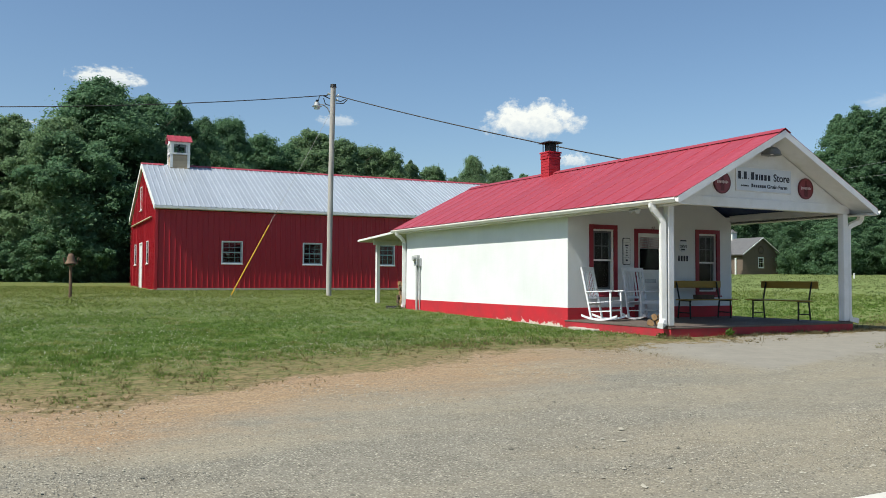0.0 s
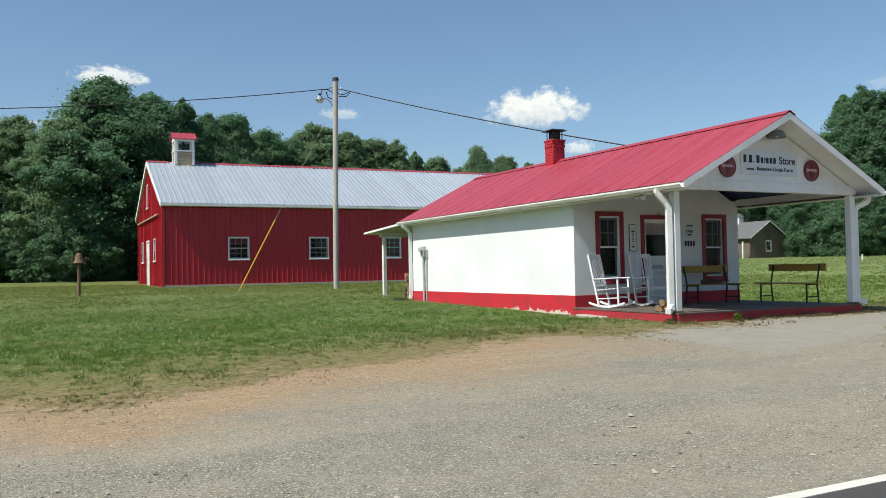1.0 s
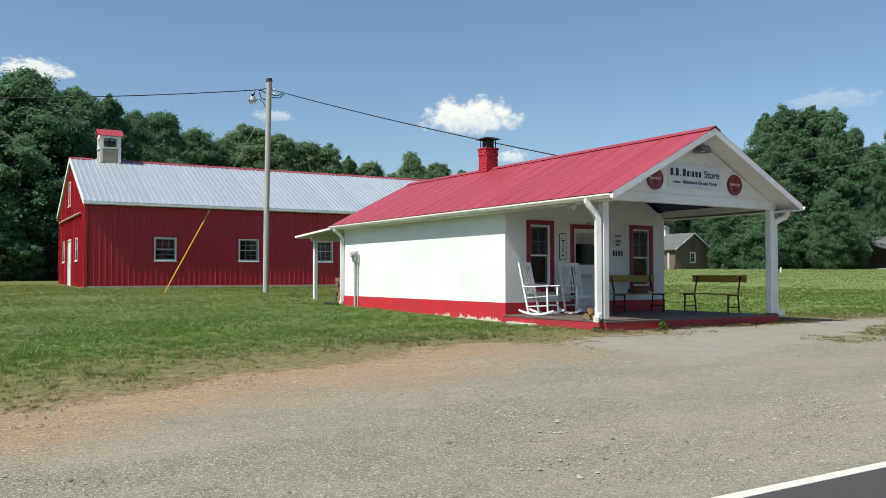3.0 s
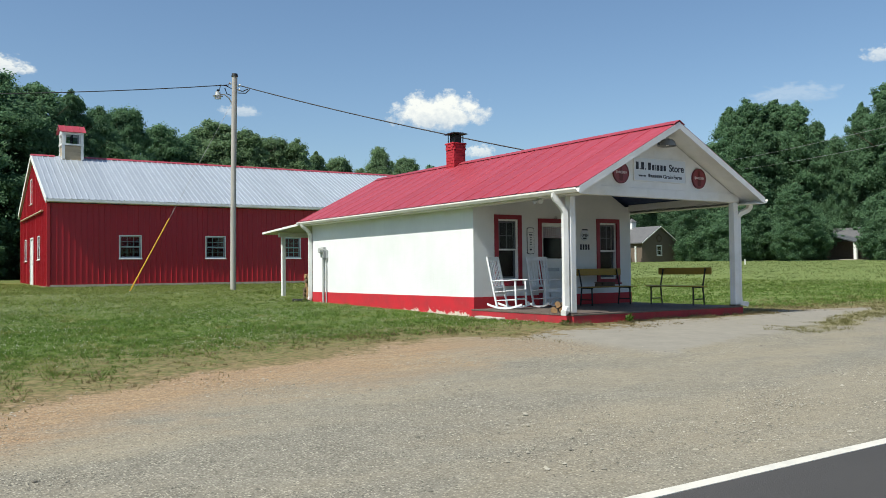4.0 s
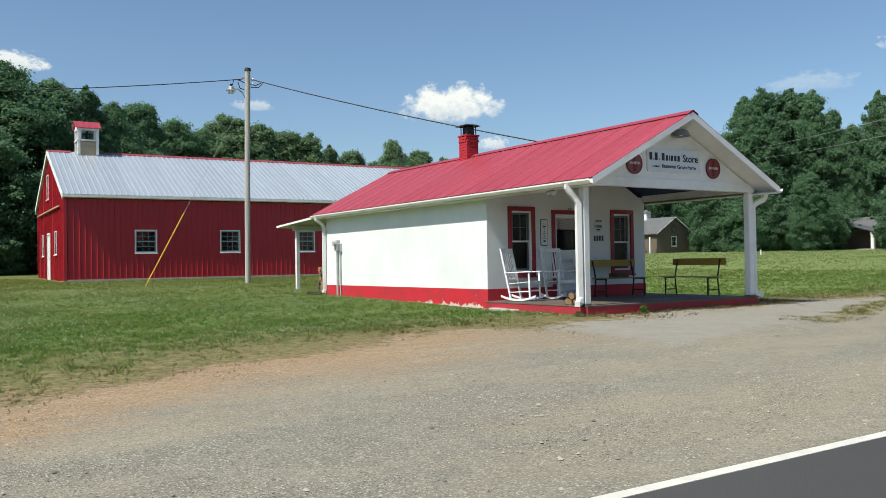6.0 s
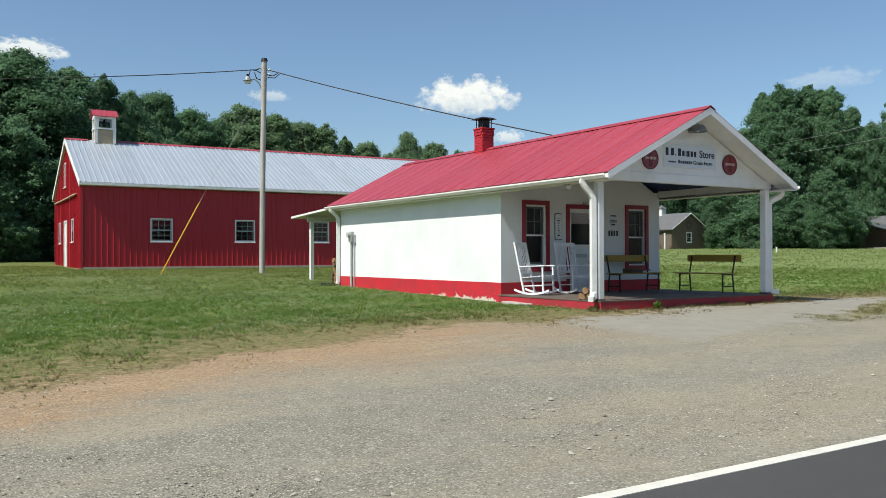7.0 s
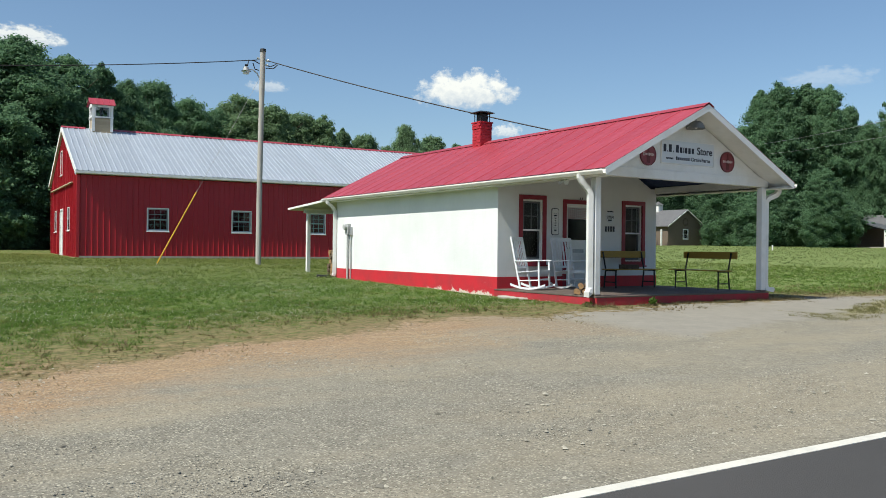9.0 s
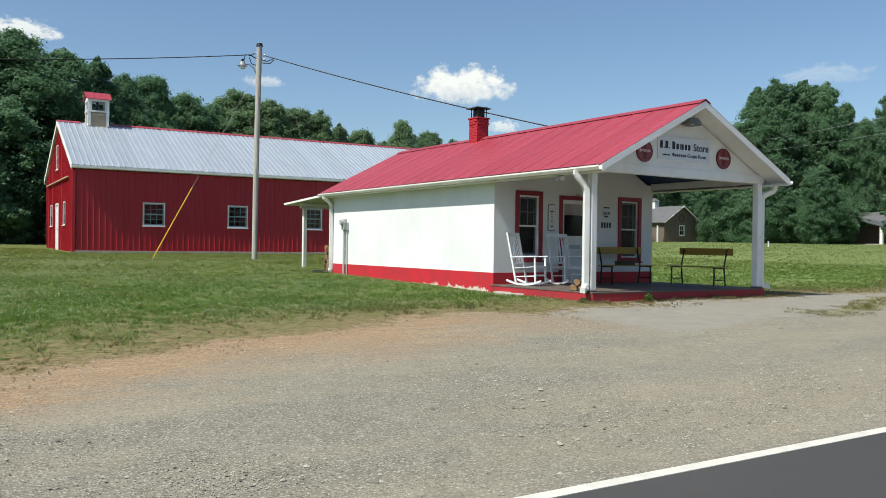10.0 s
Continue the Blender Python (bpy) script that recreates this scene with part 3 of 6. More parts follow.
def build_store():
    band_top = 0.345
    t = 0.2
    W1, D1, W2 = (0.70, 1.30, 0.72, 2.14), (2.02, 2.88, DECK, 2.08), (3.95, 4.55, 0.70, 2.12)
    tops = roof_z(0) - 0.13
    # front wall
    part("wall_front", pierced(t, W - t, band_top, tops, 0, t, [W1, (D1[0], D1[1], band_top, D1[3]), W2]), M_STUCCO, store)
    part("wall_front_base", pierced(t, W - t, -0.25, band_top, -0.006, t, [(D1[0], D1[1], DECK, band_top)]), M_BAND, store)
    part("gable_front", prism([(t, tops), (W - t, tops), (W / 2, roof_z(W / 2) - 0.13)], "y", 0, t), M_STUCCO, store)
    part("gable_back", prism([(t, tops), (W - t, tops), (W / 2, roof_z(W / 2) - 0.13)], "y", L - t, L), M_STUCCO, store)
    part("wall_side", boxes((0, t, 0, L, band_top, tops)), M_STUCCO, store)
    part("wall_side_base", boxes((-0.006, t, -0.006, L, -0.3, band_top)), M_BAND, store)
    part("wall_side", boxes((W - t, W, 0, L, band_top, tops)), M_STUCCO, store)
    part("wall_side_base", boxes((W - t, W + 0.006, -0.006, L, -0.3, band_top)), M_BAND, store)
    part("wall_back", boxes((t, W - t, L - t, L, band_top, tops)), M_STUCCO, store)
    part("wall_back_base", boxes((t, W - t, L - t, L + 0.006, -0.3, band_top)), M_BAND, store)
    # Room surfaces in shade-dark colour; linings and partition are added to blacken the panes.
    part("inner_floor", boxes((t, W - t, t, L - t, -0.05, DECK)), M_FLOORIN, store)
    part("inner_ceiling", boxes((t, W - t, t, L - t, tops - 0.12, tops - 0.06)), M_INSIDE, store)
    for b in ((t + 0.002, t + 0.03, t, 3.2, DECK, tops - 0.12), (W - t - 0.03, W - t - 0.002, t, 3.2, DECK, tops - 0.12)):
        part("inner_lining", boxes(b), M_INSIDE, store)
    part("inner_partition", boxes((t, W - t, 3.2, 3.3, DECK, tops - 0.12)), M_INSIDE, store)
    hung_window(store, *W1, 0, 2, 2, M_REDTRIM, 0.1, M_DIM, curtain_rows=True, bars=0.01)
    hung_window(store, *W2, 0, 2, 2, M_REDTRIM, 0.1, M_DIM, curtain_rows=True, bars=0.01)
    # door
    x0, x1, z0, z1 = D1
    door = new("door")
    door.parent = store
    c = 0.1
    part("casing", boxes((x0 - c, x0, -0.03, 0.02, z0, z1 + c), (x1, x1 + c, -0.03, 0.02, z0, z1 + c), (x0, x1, -0.034, 0.02, z1, z1 + c)), M_REDTRIM, door)
    part("jamb", boxes((x0, x0 + 0.035, 0, 0.14, z0, z1), (x1 - 0.035, x1, 0, 0.14, z0, z1), (x0 + 0.035, x1 - 0.035, 0, 0.14, z1 - 0.035, z1)), M_WHITE, door)
    a, b, y = x0 + 0.035, x1 - 0.035, 0.05
    g = (a + 0.07, b - 0.07, 1.22, 1.99)
    leaf = part("leaf", pierced(a, b, z0 + 0.01, z1 - 0.035, y, y + 0.045, [g]), M_WHITE, door, "white half-glazed door leaf")
    part("panel", boxes((a + 0.1, b - 0.1, y - 0.012, y, 0.25, 0.82), bevel=0.008), M_WHITE, leaf)
    part("mail_slot", boxes((a + 0.22, b - 0.22, y - 0.014, y, 0.91, 0.995), bevel=0.004), M_STEEL, leaf, "grey metal mail slot")
    part("door_knob", rod(bmesh.new(), (a + 0.06, y - 0.06, 1.02), (a + 0.06, y, 1.02), 0.028, 0.02, 12), M_STEEL, leaf)
    p = part("pane", boxes((g[0] - 0.004, g[1] + 0.004, y + 0.02, y + 0.025, g[2] - 0.004, g[3] + 0.004)), M_DOORGLASS, leaf)
    p.visible_shadow = False
    bm = bmesh.new()
    n = 40
    prev = None
    for i in range(n + 1):
        u = g[0] + (g[1] - g[0]) * i / n
        yy = y + 0.036 + 0.008 * math.sin(i * 1.5)
        cur = [bm.verts.new((u, yy, z)) for z in (1.99, 1.72 + 0.006 * math.sin(i * 2.1))]
        if prev:
            bm.faces.new((prev[0], prev[1], cur[1], cur[0]))
        prev = cur
    bmesh.ops.solidify(bm, geom=bm.faces[:], thickness=0.003)
    part("curtain", bm, M_CURTAIN, door, "red and white checked half curtain")

    # roof: boarding below, sheets above
    roof = new("roof")
    roof.parent = store
    run = W / 2 + OV
    ang = math.atan2(PZ - EZ, run)
    ca, sa = math.cos(ang), math.sin(ang)
    slope = math.hypot(run, PZ - EZ)
    for side in (-1, 1):
        ex = -OV if side < 0 else W + OV
        ux = -side
        out = [(ex, EZ - 0.015), (W / 2, PZ - 0.015), (W / 2, PZ - 0.1), (ex, EZ - 0.1)]
        part("roof_boarding", prism(out, "y", PY + 0.02, RY1 - 0.02), M_NAVY, roof, "dark blue painted roof boarding")
        part("rake_soffit", prism(out, "y", RY0 + 0.03, PY + 0.02), M_WHITE, roof)
        n = 20
        pw = (RY1 - RY0) / n
        me = ribbed(pw, slope + 0.03, [0.03], 0.024, 0.014, 0.008, "roof_sheet")
        me.materials.append(M_REDROOF)
        for i in range(n):
            if side < 0:
                m = axes((ex - 0.03 * ca, RY1 - i * pw, EZ - 0.03 * sa), (0, -1, 0), (ca, 0, sa))
            else:
                m = axes((ex + 0.03 * ca, RY0 + i * pw, EZ - 0.03 * sa), (0, 1, 0), (-ca, 0, sa))
            part("roof_sheet", me, None, roof, m=m)
        # barge boards on the rakes
        for y0, y1 in ((RY0 - 0.002, RY0 + 0.028), (RY1 - 0.028, RY1 + 0.002)):
            part("barge_board", prism([(ex, EZ - 0.012), (W / 2, PZ - 0.012), (W / 2, PZ - 0.15), (ex, EZ - 0.15)], "y", y0, y1), M_WHITE, roof)
        # fascia and gutter along the eave
        part("fascia", boxes((min(ex, ex + ux * 0.03), max(ex, ex + ux * 0.03), RY0 + 0.03, RY1 - 0.03, EZ - 0.135, EZ - 0.02)), M_WHITE, roof)
        s = -ux
        gx = ex - ux * 0.003
        prof = [(0, 0), (0, -0.085), (0.07, -0.085), (0.105, -0.03), (0.105, 0.0), (0.098, 0.0), (0.098, -0.028), (0.066, -0.077), (0.008, -0.077), (0.008, 0)]
        part("gutter", prism([(gx + s * u, EZ - 0.045 + z) for u, z in prof], "y", RY0, RY1), M_CREAM, roof, "cream metal eaves gutter")
        # closing soffit under the eave beside the walls
        part("eave_soffit", boxes((min(ex, ex + ux * OV), max(ex, ex + ux * OV), RY0 + 0.03, RY1 - 0.03, EZ - 0.152, EZ - 0.138)), M_WHITE, roof)
    part("ridge_cap", prism([(W / 2 - 0.16, PZ - 0.16 * SL + 0.022), (W / 2, PZ + 0.026), (W / 2 + 0.16, PZ - 0.16 * SL + 0.022), (W / 2 + 0.16, PZ - 0.16 * SL + 0.028), (W / 2, PZ + 0.034), (W / 2 - 0.16, PZ - 0.16 * SL + 0.028)], "y", RY0 - 0.01, RY1 + 0.01), M_REDROOF, roof)

    # porch gable: board infill over a beam on two posts
    lo = 2.63
    xa = (lo + 0.13 - EZ) / SL - OV
    part("gable_board", prism([(xa, lo), (W - xa, lo), (W / 2, PZ - 0.13)], "y", PY - 0.06, PY - 0.02), M_WHITE, store, "white painted board gable")
    part("porch_beam", boxes((-0.12, W + 0.1, PY - 0.08, PY + 0.06, 2.435, 2.629), bevel=0.006), M_WHITE, store)
    for x in (0.0, W - 0.0):
        part("porch_beam", boxes((x - 0.06, x + 0.06, PY + 0.062, 0.0, 2.435, 2.6), bevel=0.006), M_WHITE, store)
    for x, w in ((0.012, 0.072), (W - 0.03, 0.075)):
        part("porch_post", boxes((x - w, x + w, PY - w, PY + w, DECK + 0.03, 2.434), bevel=0.01), M_WHITE, store)
        part("post_foot", boxes((x - w - 0.015, x + w + 0.015, PY - w - 0.015, PY + w + 0.015, DECK, DECK + 0.03), bevel=0.004), M_DECK, store)

    # downspouts
    def spout(pts, name="downspout"):
        part(name, tube(pts, 0.074, square=True), M_WHITE, store, "white square metal downspout")
    zg = EZ - 0.13
    spout([(-OV - 0.05, -3.14, zg + 0.03), (-OV - 0.05, -3.14, zg - 0.04), (-OV - 0.02, -3.15, zg - 0.1), (-0.19, -3.18, zg - 0.24), (-0.14, -3.2, zg - 0.34), (-0.14, -3.2, DECK + 0.16), (-0.17, -3.23, DECK + 0.07), (-0.32, -3.32, DECK + 0.04)])
    xr = W + 0.12
    spout([(W + OV + 0.05, -3.36, zg + 0.02), (W + OV + 0.05, -3.36, zg - 0.07), (W + OV + 0.01, -3.34, zg - 0.13), (xr + 0.05, -3.24, zg - 0.21), (xr, -3.2, zg - 0.28), (xr, -3.2, DECK + 0.16), (xr + 0.04, -3.22, DECK + 0.06), (xr + 0.18, -3.3, DECK + 0.03)])
    spout([(-OV - 0.05, L - 0.05, zg + 0.02), (-OV - 0.05, L - 0.05, zg - 0.05), (-OV + 0.06, L - 0.04, zg - 0.12), (-0.12, L + 0.02, zg - 0.2), (-0.06, L + 0.03, zg - 0.3), (-0.06, L + 0.03, 0.2), (-0.1, L + 0.03, 0.1), (-0.28, L - 0.02, 0.07)])

    # deck: boards, red rim, blocks below
    deck = new("porch_deck")
    deck.parent = store
    y0 = -3.365
    nb = 24
    bw = (-0.01 - y0) / nb
    me = bpy.data.meshes.new("deck_board")
    bm = boxes((-0.1, W + 0.06, 0.004, bw - 0.004, DECK - 0.03, DECK), bevel=0.004)
    bm.to_mesh(me)
    bm.free()
    me.materials.append(M_DECK)
    for i in range(nb):
        part("deck_board", me, None, deck, m=Matrix.Translation((0, y0 + i * bw, 0)))
    part("rim_board", boxes((-0.09, W + 0.05, y0 + 0.01, y0 + 0.045, -0.11, DECK - 0.031)), M_DECKRED, deck, "red painted rim board")
    part("rim_board", boxes((-0.09, -0.055, y0 + 0.046, -0.02, -0.1, DECK - 0.031)), M_DECKRED, deck, "red painted rim board")
    part("rim_board", boxes((W + 0.015, W + 0.05, y0 + 0.046, -0.02, -0.08, DECK - 0.031)), M_DECKRED, deck)
    for y, h in ((-0.55, 0.0), (-1.0, -0.01)):
        part("support_stone", boxes((-0.26, 0.25, y - 0.24, y + 0.2, -0.25, -0.05 + h), bevel=0.02), M_CONC, deck)

    # lean-to at the back
    lean = new("rear_lean_to")
    lean.parent = store
    part("lean_roof", prism([(L + 0.25, 2.47), (11.6, 2.30), (11.6, 2.24), (L + 0.25, 2.41)], "x", -OV, W + OV), M_STEEL, lean, "low metal lean-to roof")
    for x in (-OV - 0.03, W + OV):
        part("barge_board", prism([(L + 0.29, 2.465), (11.63, 2.31), (11.63, 2.245), (L + 0.29, 2.4)], "x", x, x + 0.03), M_WHITE, lean)
    part("fascia", boxes((-OV, W + OV, 11.603, 11.633, 2.235, 2.305)), M_WHITE, lean)
    part("lean_beam", boxes((-0.1, W + 0.1, 10.7, 10.82, 2.12, 2.26)), M_WHITE, lean)
    for x in (0.05, W - 0.05):
        part("lean_post", boxes((x - 0.06, x + 0.06, 10.7, 10.82, 0.0, 2.12), bevel=0.006), M_WHITE, lean)


build_store()


# ---- barn: local x along the long wall, y back, z up ----
BG, BH, BP, BL, BO, BR = 9.75, 3.6, 5.98, 21.0, 0.29, 0.1
BAR_TURN = -1.94
barn = thing("barn", "red metal-sided barn with silver ribbed metal roof", "barn", at=(-5.36, 21.84, 0.45), turn=BAR_TURN)


def build_barn():
    top = BH - 0.16
    tan = (BP - BH) / (BG / 2 + BO)
    line = lambda y: BH + tan * (min(y, BG - y) + BO)
    wins = [(2.78, 3.62), (6.44, 7.28), (10.06, 10.9), (13.7, 14.54)]
    z0, z1 = 1.2, 2.12
    holes = [(a, b, z0, z1) for a, b in wins]
    part("wall_core", pierced(0, BL, -0.3, top, 0, 0.15, holes), M_INSIDE, barn)
    part("wall_core", boxes((0, BL, BG - 0.15, BG, -0.3, top)), M_REDSIDE, barn)
    part("wall_core", boxes((BL - 0.15, BL, 0.15, BG - 0.15, -0.3, top)), M_REDSIDE, barn)
    part("gable_core", prism([(0.15, top), (BG - 0.15, top), (BG / 2, BP - 0.25)], "x", BL - 0.15, BL), M_REDSIDE, barn)
    part("barn_floor", boxes((0.15, BL - 0.15, 0.15, BG - 0.15, -0.2, 0.0)), M_CONC, barn)
    part("plinth", boxes((-0.05, BL, -0.045, 0.0, -0.3, 0.09)), M_CONC, barn, "pale concrete footing strip")
    part("plinth", boxes((-0.05, 0.0, 0.0, BG, -0.3, 0.03)), M_CONC, barn)
    siding = new("siding")
    siding.parent = barn
    cuts = sorted({0.0, BL, *[v for w in wins for v in w]})
    edges = []
    for a, b in zip(cuts, cuts[1:]):
        if (a, b) in wins:
            edges.append((a, b, True))
            continue
        k = max(1, round((b - a) / 0.914))
        edges += [(a + (b - a) * i / k, a + (b - a) * (i + 1) / k, False) for i in range(k)]
    for a, b, win in edges:
        ribs = [r - a for r in np.arange(0.115, BL, 0.229) if a + 0.03 < r < b - 0.03]
        for lo, hi in (((0.03, z0), (z1, top)) if win else ((0.03, top),)):
            part("siding_sheet", ribbed(b - a, hi - lo, ribs, 0.02, 0.018, 0.006, "siding_sheet"), M_REDSIDE, siding, m=axes((a, -0.008, lo), (1, 0, 0), (0, 0, 1)))
    # gable end that faces the lawn's open side
    gw = [(2.3, 2.95), (7.2, 7.85)]
    gate = (4.65, 5.65)
    up = (5.02, 5.68)
    gh = [(a, b, 1.2, 2.15) for a, b in gw] + [(gate[0], gate[1], 0.0, 2.13), (up[0], up[1], 3.8, 4.85)]
    bm = pierced(0.15, BG - 0.15, -0.3, top, 0.0, 0.15, [h for h in gh if h[3] < top])
    part("wall_core", bm, M_INSIDE, barn, m=Matrix(((0, 1, 0, 0), (1, 0, 0, 0), (0, 0, 1, 0), (0, 0, 0, 1))))
    part("gable_core", prism([(0.15, top), (BG - 0.15, top), (BG / 2, BP - 0.25)], "x", 0.0, 0.12), M_REDSIDE, barn)
    cuts = sorted({0.0, BG, *[v for h in gh for v in h[:2]]})
    for a, b in zip(cuts, cuts[1:]):
        k = max(1, round((b - a) / 0.914))
        for i in range(k):
            u, v = a + (b - a) * i / k, a + (b - a) * (i + 1) / k
            span = [(0.03, None)]
            for h in gh:
                if h[0] - 0.01 <= u and v <= h[1] + 0.01:
                    lo = span.pop()[0]
                    if h[2] > lo + 0.05:
                        span.append((lo, h[2]))
                    span.append((h[3], None))
            for lo, hi in span:
                bm = bmesh.new()
                if hi is None:
                    zu, zv = line(u) - 0.2, line(v) - 0.2
                    pts = [(u, lo), (v, lo), (v, zv)] + ([(BG / 2, BP - 0.2)] if u < BG / 2 < v else []) + [(u, zu)]
                else:
                    zu = zv = hi
                    pts = [(u, lo), (v, lo), (v, hi), (u, hi)]
                bm.free()
                bm = prism(pts, "x", -0.012, -0.002)
                for r in np.arange(0.115, BG, 0.229):
                    if u + 0.03 < r < v - 0.03:
                        box(bm, -0.032, -0.013, r - 0.015, r + 0.015, lo, min(line(r) - 0.22, hi or 99))
                part("siding_sheet", bm, M_REDSIDE, siding)
    part("corner_trim", boxes((-0.04, 0.07, -0.046, -0.03, 0.03, top), (-0.046, -0.034, -0.03, 0.08, 0.03, top)), M_REDSIDE, barn)
    part("corner_trim", boxes((-0.046, -0.034, BG - 0.08, BG + 0.03, 0.03, top)), M_REDSIDE, barn)
    for a, b in wins:
        hung_window(barn, a, b, z0, z1, -0.03, 3, 2, M_WHITE, 0.04, M_SASH, depth=0.012, deep=0.06)
    mx = Matrix(((0, 1, 0, 0), (-1, 0, 0, 0), (0, 0, 1, 0), (0, 0, 0, 1)))
    for a, b in gw:
        hung_window(barn, -b, -a, 1.2, 2.15, -0.03, 3, 2, M_WHITE, 0.04, M_SASH, m=mx, depth=0.012, deep=0.06)
    hung_window(barn, -up[1], -up[0], 3.8, 4.85, -0.03, 2, 2, M_WHITE, 0.05, M_SASH, m=mx, depth=0.012, deep=0.06)
    d = new("door")
    d.parent = barn
    part("casing", boxes((-0.05, 0.0, gate[0] - 0.06, gate[0], 0, 2.2), (-0.05, 0.0, gate[1], gate[1] + 0.06, 0, 2.2), (-0.05, 0.0, gate[0], gate[1], 2.13, 2.2)), M_WHITE, d)
    part("leaf", boxes((-0.01, 0.03, gate[0], gate[1], 0, 2.13)), M_WHITE, d, "plain white steel door leaf")
    part("door_knob", rod(bmesh.new(), (-0.07, gate[0] + 0.08, 1.0), (-0.01, gate[0] + 0.08, 1.0), 0.03, 0.02, 10), M_STEEL, d)
    part("door_track", boxes((-0.13, -0.04, 1.1, 9.0, 3.15, 3.21), bevel=0.008), M_TAN, barn, "cream sliding-door track cover")
    # roof
    roof = new("roof")
    roof.parent = barn
    run = BG / 2 + BO
    ca, sa = run / math.hypot(run, BP - BH), (BP - BH) / math.hypot(run, BP - BH)
    slope = math.hypot(run, BP - BH)
    n = round((BL + 2 * BR) / 0.914)
    pw = (BL + 2 * BR) / n
    me = ribbed(pw, slope + 0.02, [0.03, pw / 4, pw / 2, pw * 3 / 4], 0.028, 0.03, 0.008, "roof_sheet")
    me.materials.append(M_SILVER)
    for side in (-1, 1):
        ey = -BO if side < 0 else BG + BO
        part("roof_boarding", prism([(ey, BH - 0.015), (BG / 2, BP - 0.015), (BG / 2, BP - 0.12), (ey, BH - 0.12)], "x", -BR + 0.02, BL + BR - 0.02), M_WHITE, roof)
        for i in range(n):
            if side < 0:
                m = axes((-BR + i * pw, ey - 0.02 * ca, BH - 0.02 * sa), (1, 0, 0), (0, ca, sa))
            else:
                m = axes((BL + BR - i * pw, ey + 0.02 * ca, BH - 0.02 * sa), (-1, 0, 0), (0, -ca, sa))
            part("roof_sheet", me, None, roof, m=m)
        s = -side
        part("fascia", boxes((-BR - 0.002, BL + BR + 0.002, min(ey, ey - s * 0.025), max(ey, ey - s * 0.025), BH - 0.115, BH - 0.02)), M_WHITE, roof)
        part("eave_soffit", boxes((-BR + 0.02, BL + BR - 0.02, min(ey, ey + s * BO), max(ey, ey + s * BO), BH - 0.135, BH - 0.122)), M_WHITE, roof)
        for x in (-BR - 0.025, BL + BR):
            part("barge_board", prism([(ey, BH + 0.02), (BG / 2, BP + 0.02), (BG / 2, BP - 0.2), (ey, BH - 0.2)], "x", x, x + 0.025), M_WHITE, roof)
    w = 0.17
    for a, b in ((-BR - 0.03, 0.9), (2.05, BL + BR + 0.03)):
        part("ridge_cap", prism([(BG / 2 - w, BP - w * tan + 0.026), (BG / 2, BP + 0.03), (BG / 2 + w, BP - w * tan + 0.026), (BG / 2 + w, BP - w * tan + 0.034), (BG / 2, BP + 0.045), (BG / 2 - w, BP - w * tan + 0.034)], "x", a, b), M_REDROOF, roof, "red metal ridge cap")
    # cupola on the ridge
    cu = new("cupola")
    cu.parent = roof
    cx, cy, h, zb = 1.6, BG / 2, 0.4, BP - 0.25
    part("cupola_base", boxes((cx - h, cx + h, cy - h, cy + h, zb - 0.1, zb + 0.72)), M_TAN, cu, "tan lap-sided cupola base")
    for j in range(5):
        z = zb + 0.03 + j * 0.135
        part("lap_board", boxes((cx - h - 0.018, cx + h + 0.018, cy - h - 0.02, cy - h, z, z + 0.12), (cx - h - 0.02, cx - h, cy - h, cy + h, z, z + 0.12)), M_TAN, cu)
    for sx in (-1, 1):
        for sy in (-1, 1):
            part("corner_post", boxes((cx + sx * h - 0.06, cx + sx * h + 0.06, cy + sy * h - 0.06, cy + sy * h + 0.06, zb + 0.1, zb + 1.32)), M_WHITE, cu)
    part("sill_band", boxes((cx - h - 0.08, cx + h + 0.08, cy - h - 0.08, cy + h + 0.08, zb + 0.74, zb + 0.81)), M_WHITE, cu)
    part("head_band", boxes((cx - h - 0.07, cx + h + 0.07, cy - h - 0.07, cy + h + 0.07, zb + 1.24, zb + 1.33)), M_WHITE, cu)
    for m in (Matrix.Identity(4), Matrix(((0, 1, 0, cx - cy), (-1, 0, 0, cx + cy), (0, 0, 1, 0), (0, 0, 0, 1)))):
        for a in (cx - h + 0.07, cx + h - 0.12):
            part("light_frame", boxes((a, a + 0.05, cy - h, cy - h + 0.03, zb + 0.82, zb + 1.235)), M_WHITE, cu, m=m)
        part("pane", boxes((cx - h + 0.12, cx + h - 0.12, cy - h + 0.01, cy - h + 0.015, zb + 0.82, zb + 1.235)), M_GLASS, cu, m=m)
    # Added dark sheet that gives the cupola's shaded inside behind its panes.
    part("cupola_core", boxes((cx - 0.02, cx + 0.02, cy - h + 0.1, cy + h - 0.1, zb + 0.8, zb + 1.24)), M_INSIDE, cu)
    e = h + 0.17
    part("cupola_gable", prism([(cy - h - 0.06, zb + 1.335), (cy + h + 0.06, zb + 1.335), (cy, zb + 1.64)], "x", cx - h - 0.06, cx + h + 0.06), M_WHITE, cu)
    for s in (-1, 1):
        me2 = ribbed(2 * e, math.hypot(e, 0.36), [0.03, 0.3, 0.6, 0.9, 2 * e - 0.03], 0.02, 0.02, 0.02, "cupola_sheet")
        k = math.hypot(e, 0.36)
        m = axes((cx - e, cy - e, zb + 1.34), (1, 0, 0), (0, e / k, 0.36 / k)) if s < 0 else axes((cx + e, cy + e, zb + 1.34), (-1, 0, 0), (0, -e / k, 0.36 / k))
        part("cupola_sheet", me2, M_REDROOF, cu, "red ribbed metal cupola roof", m=m)


build_barn()


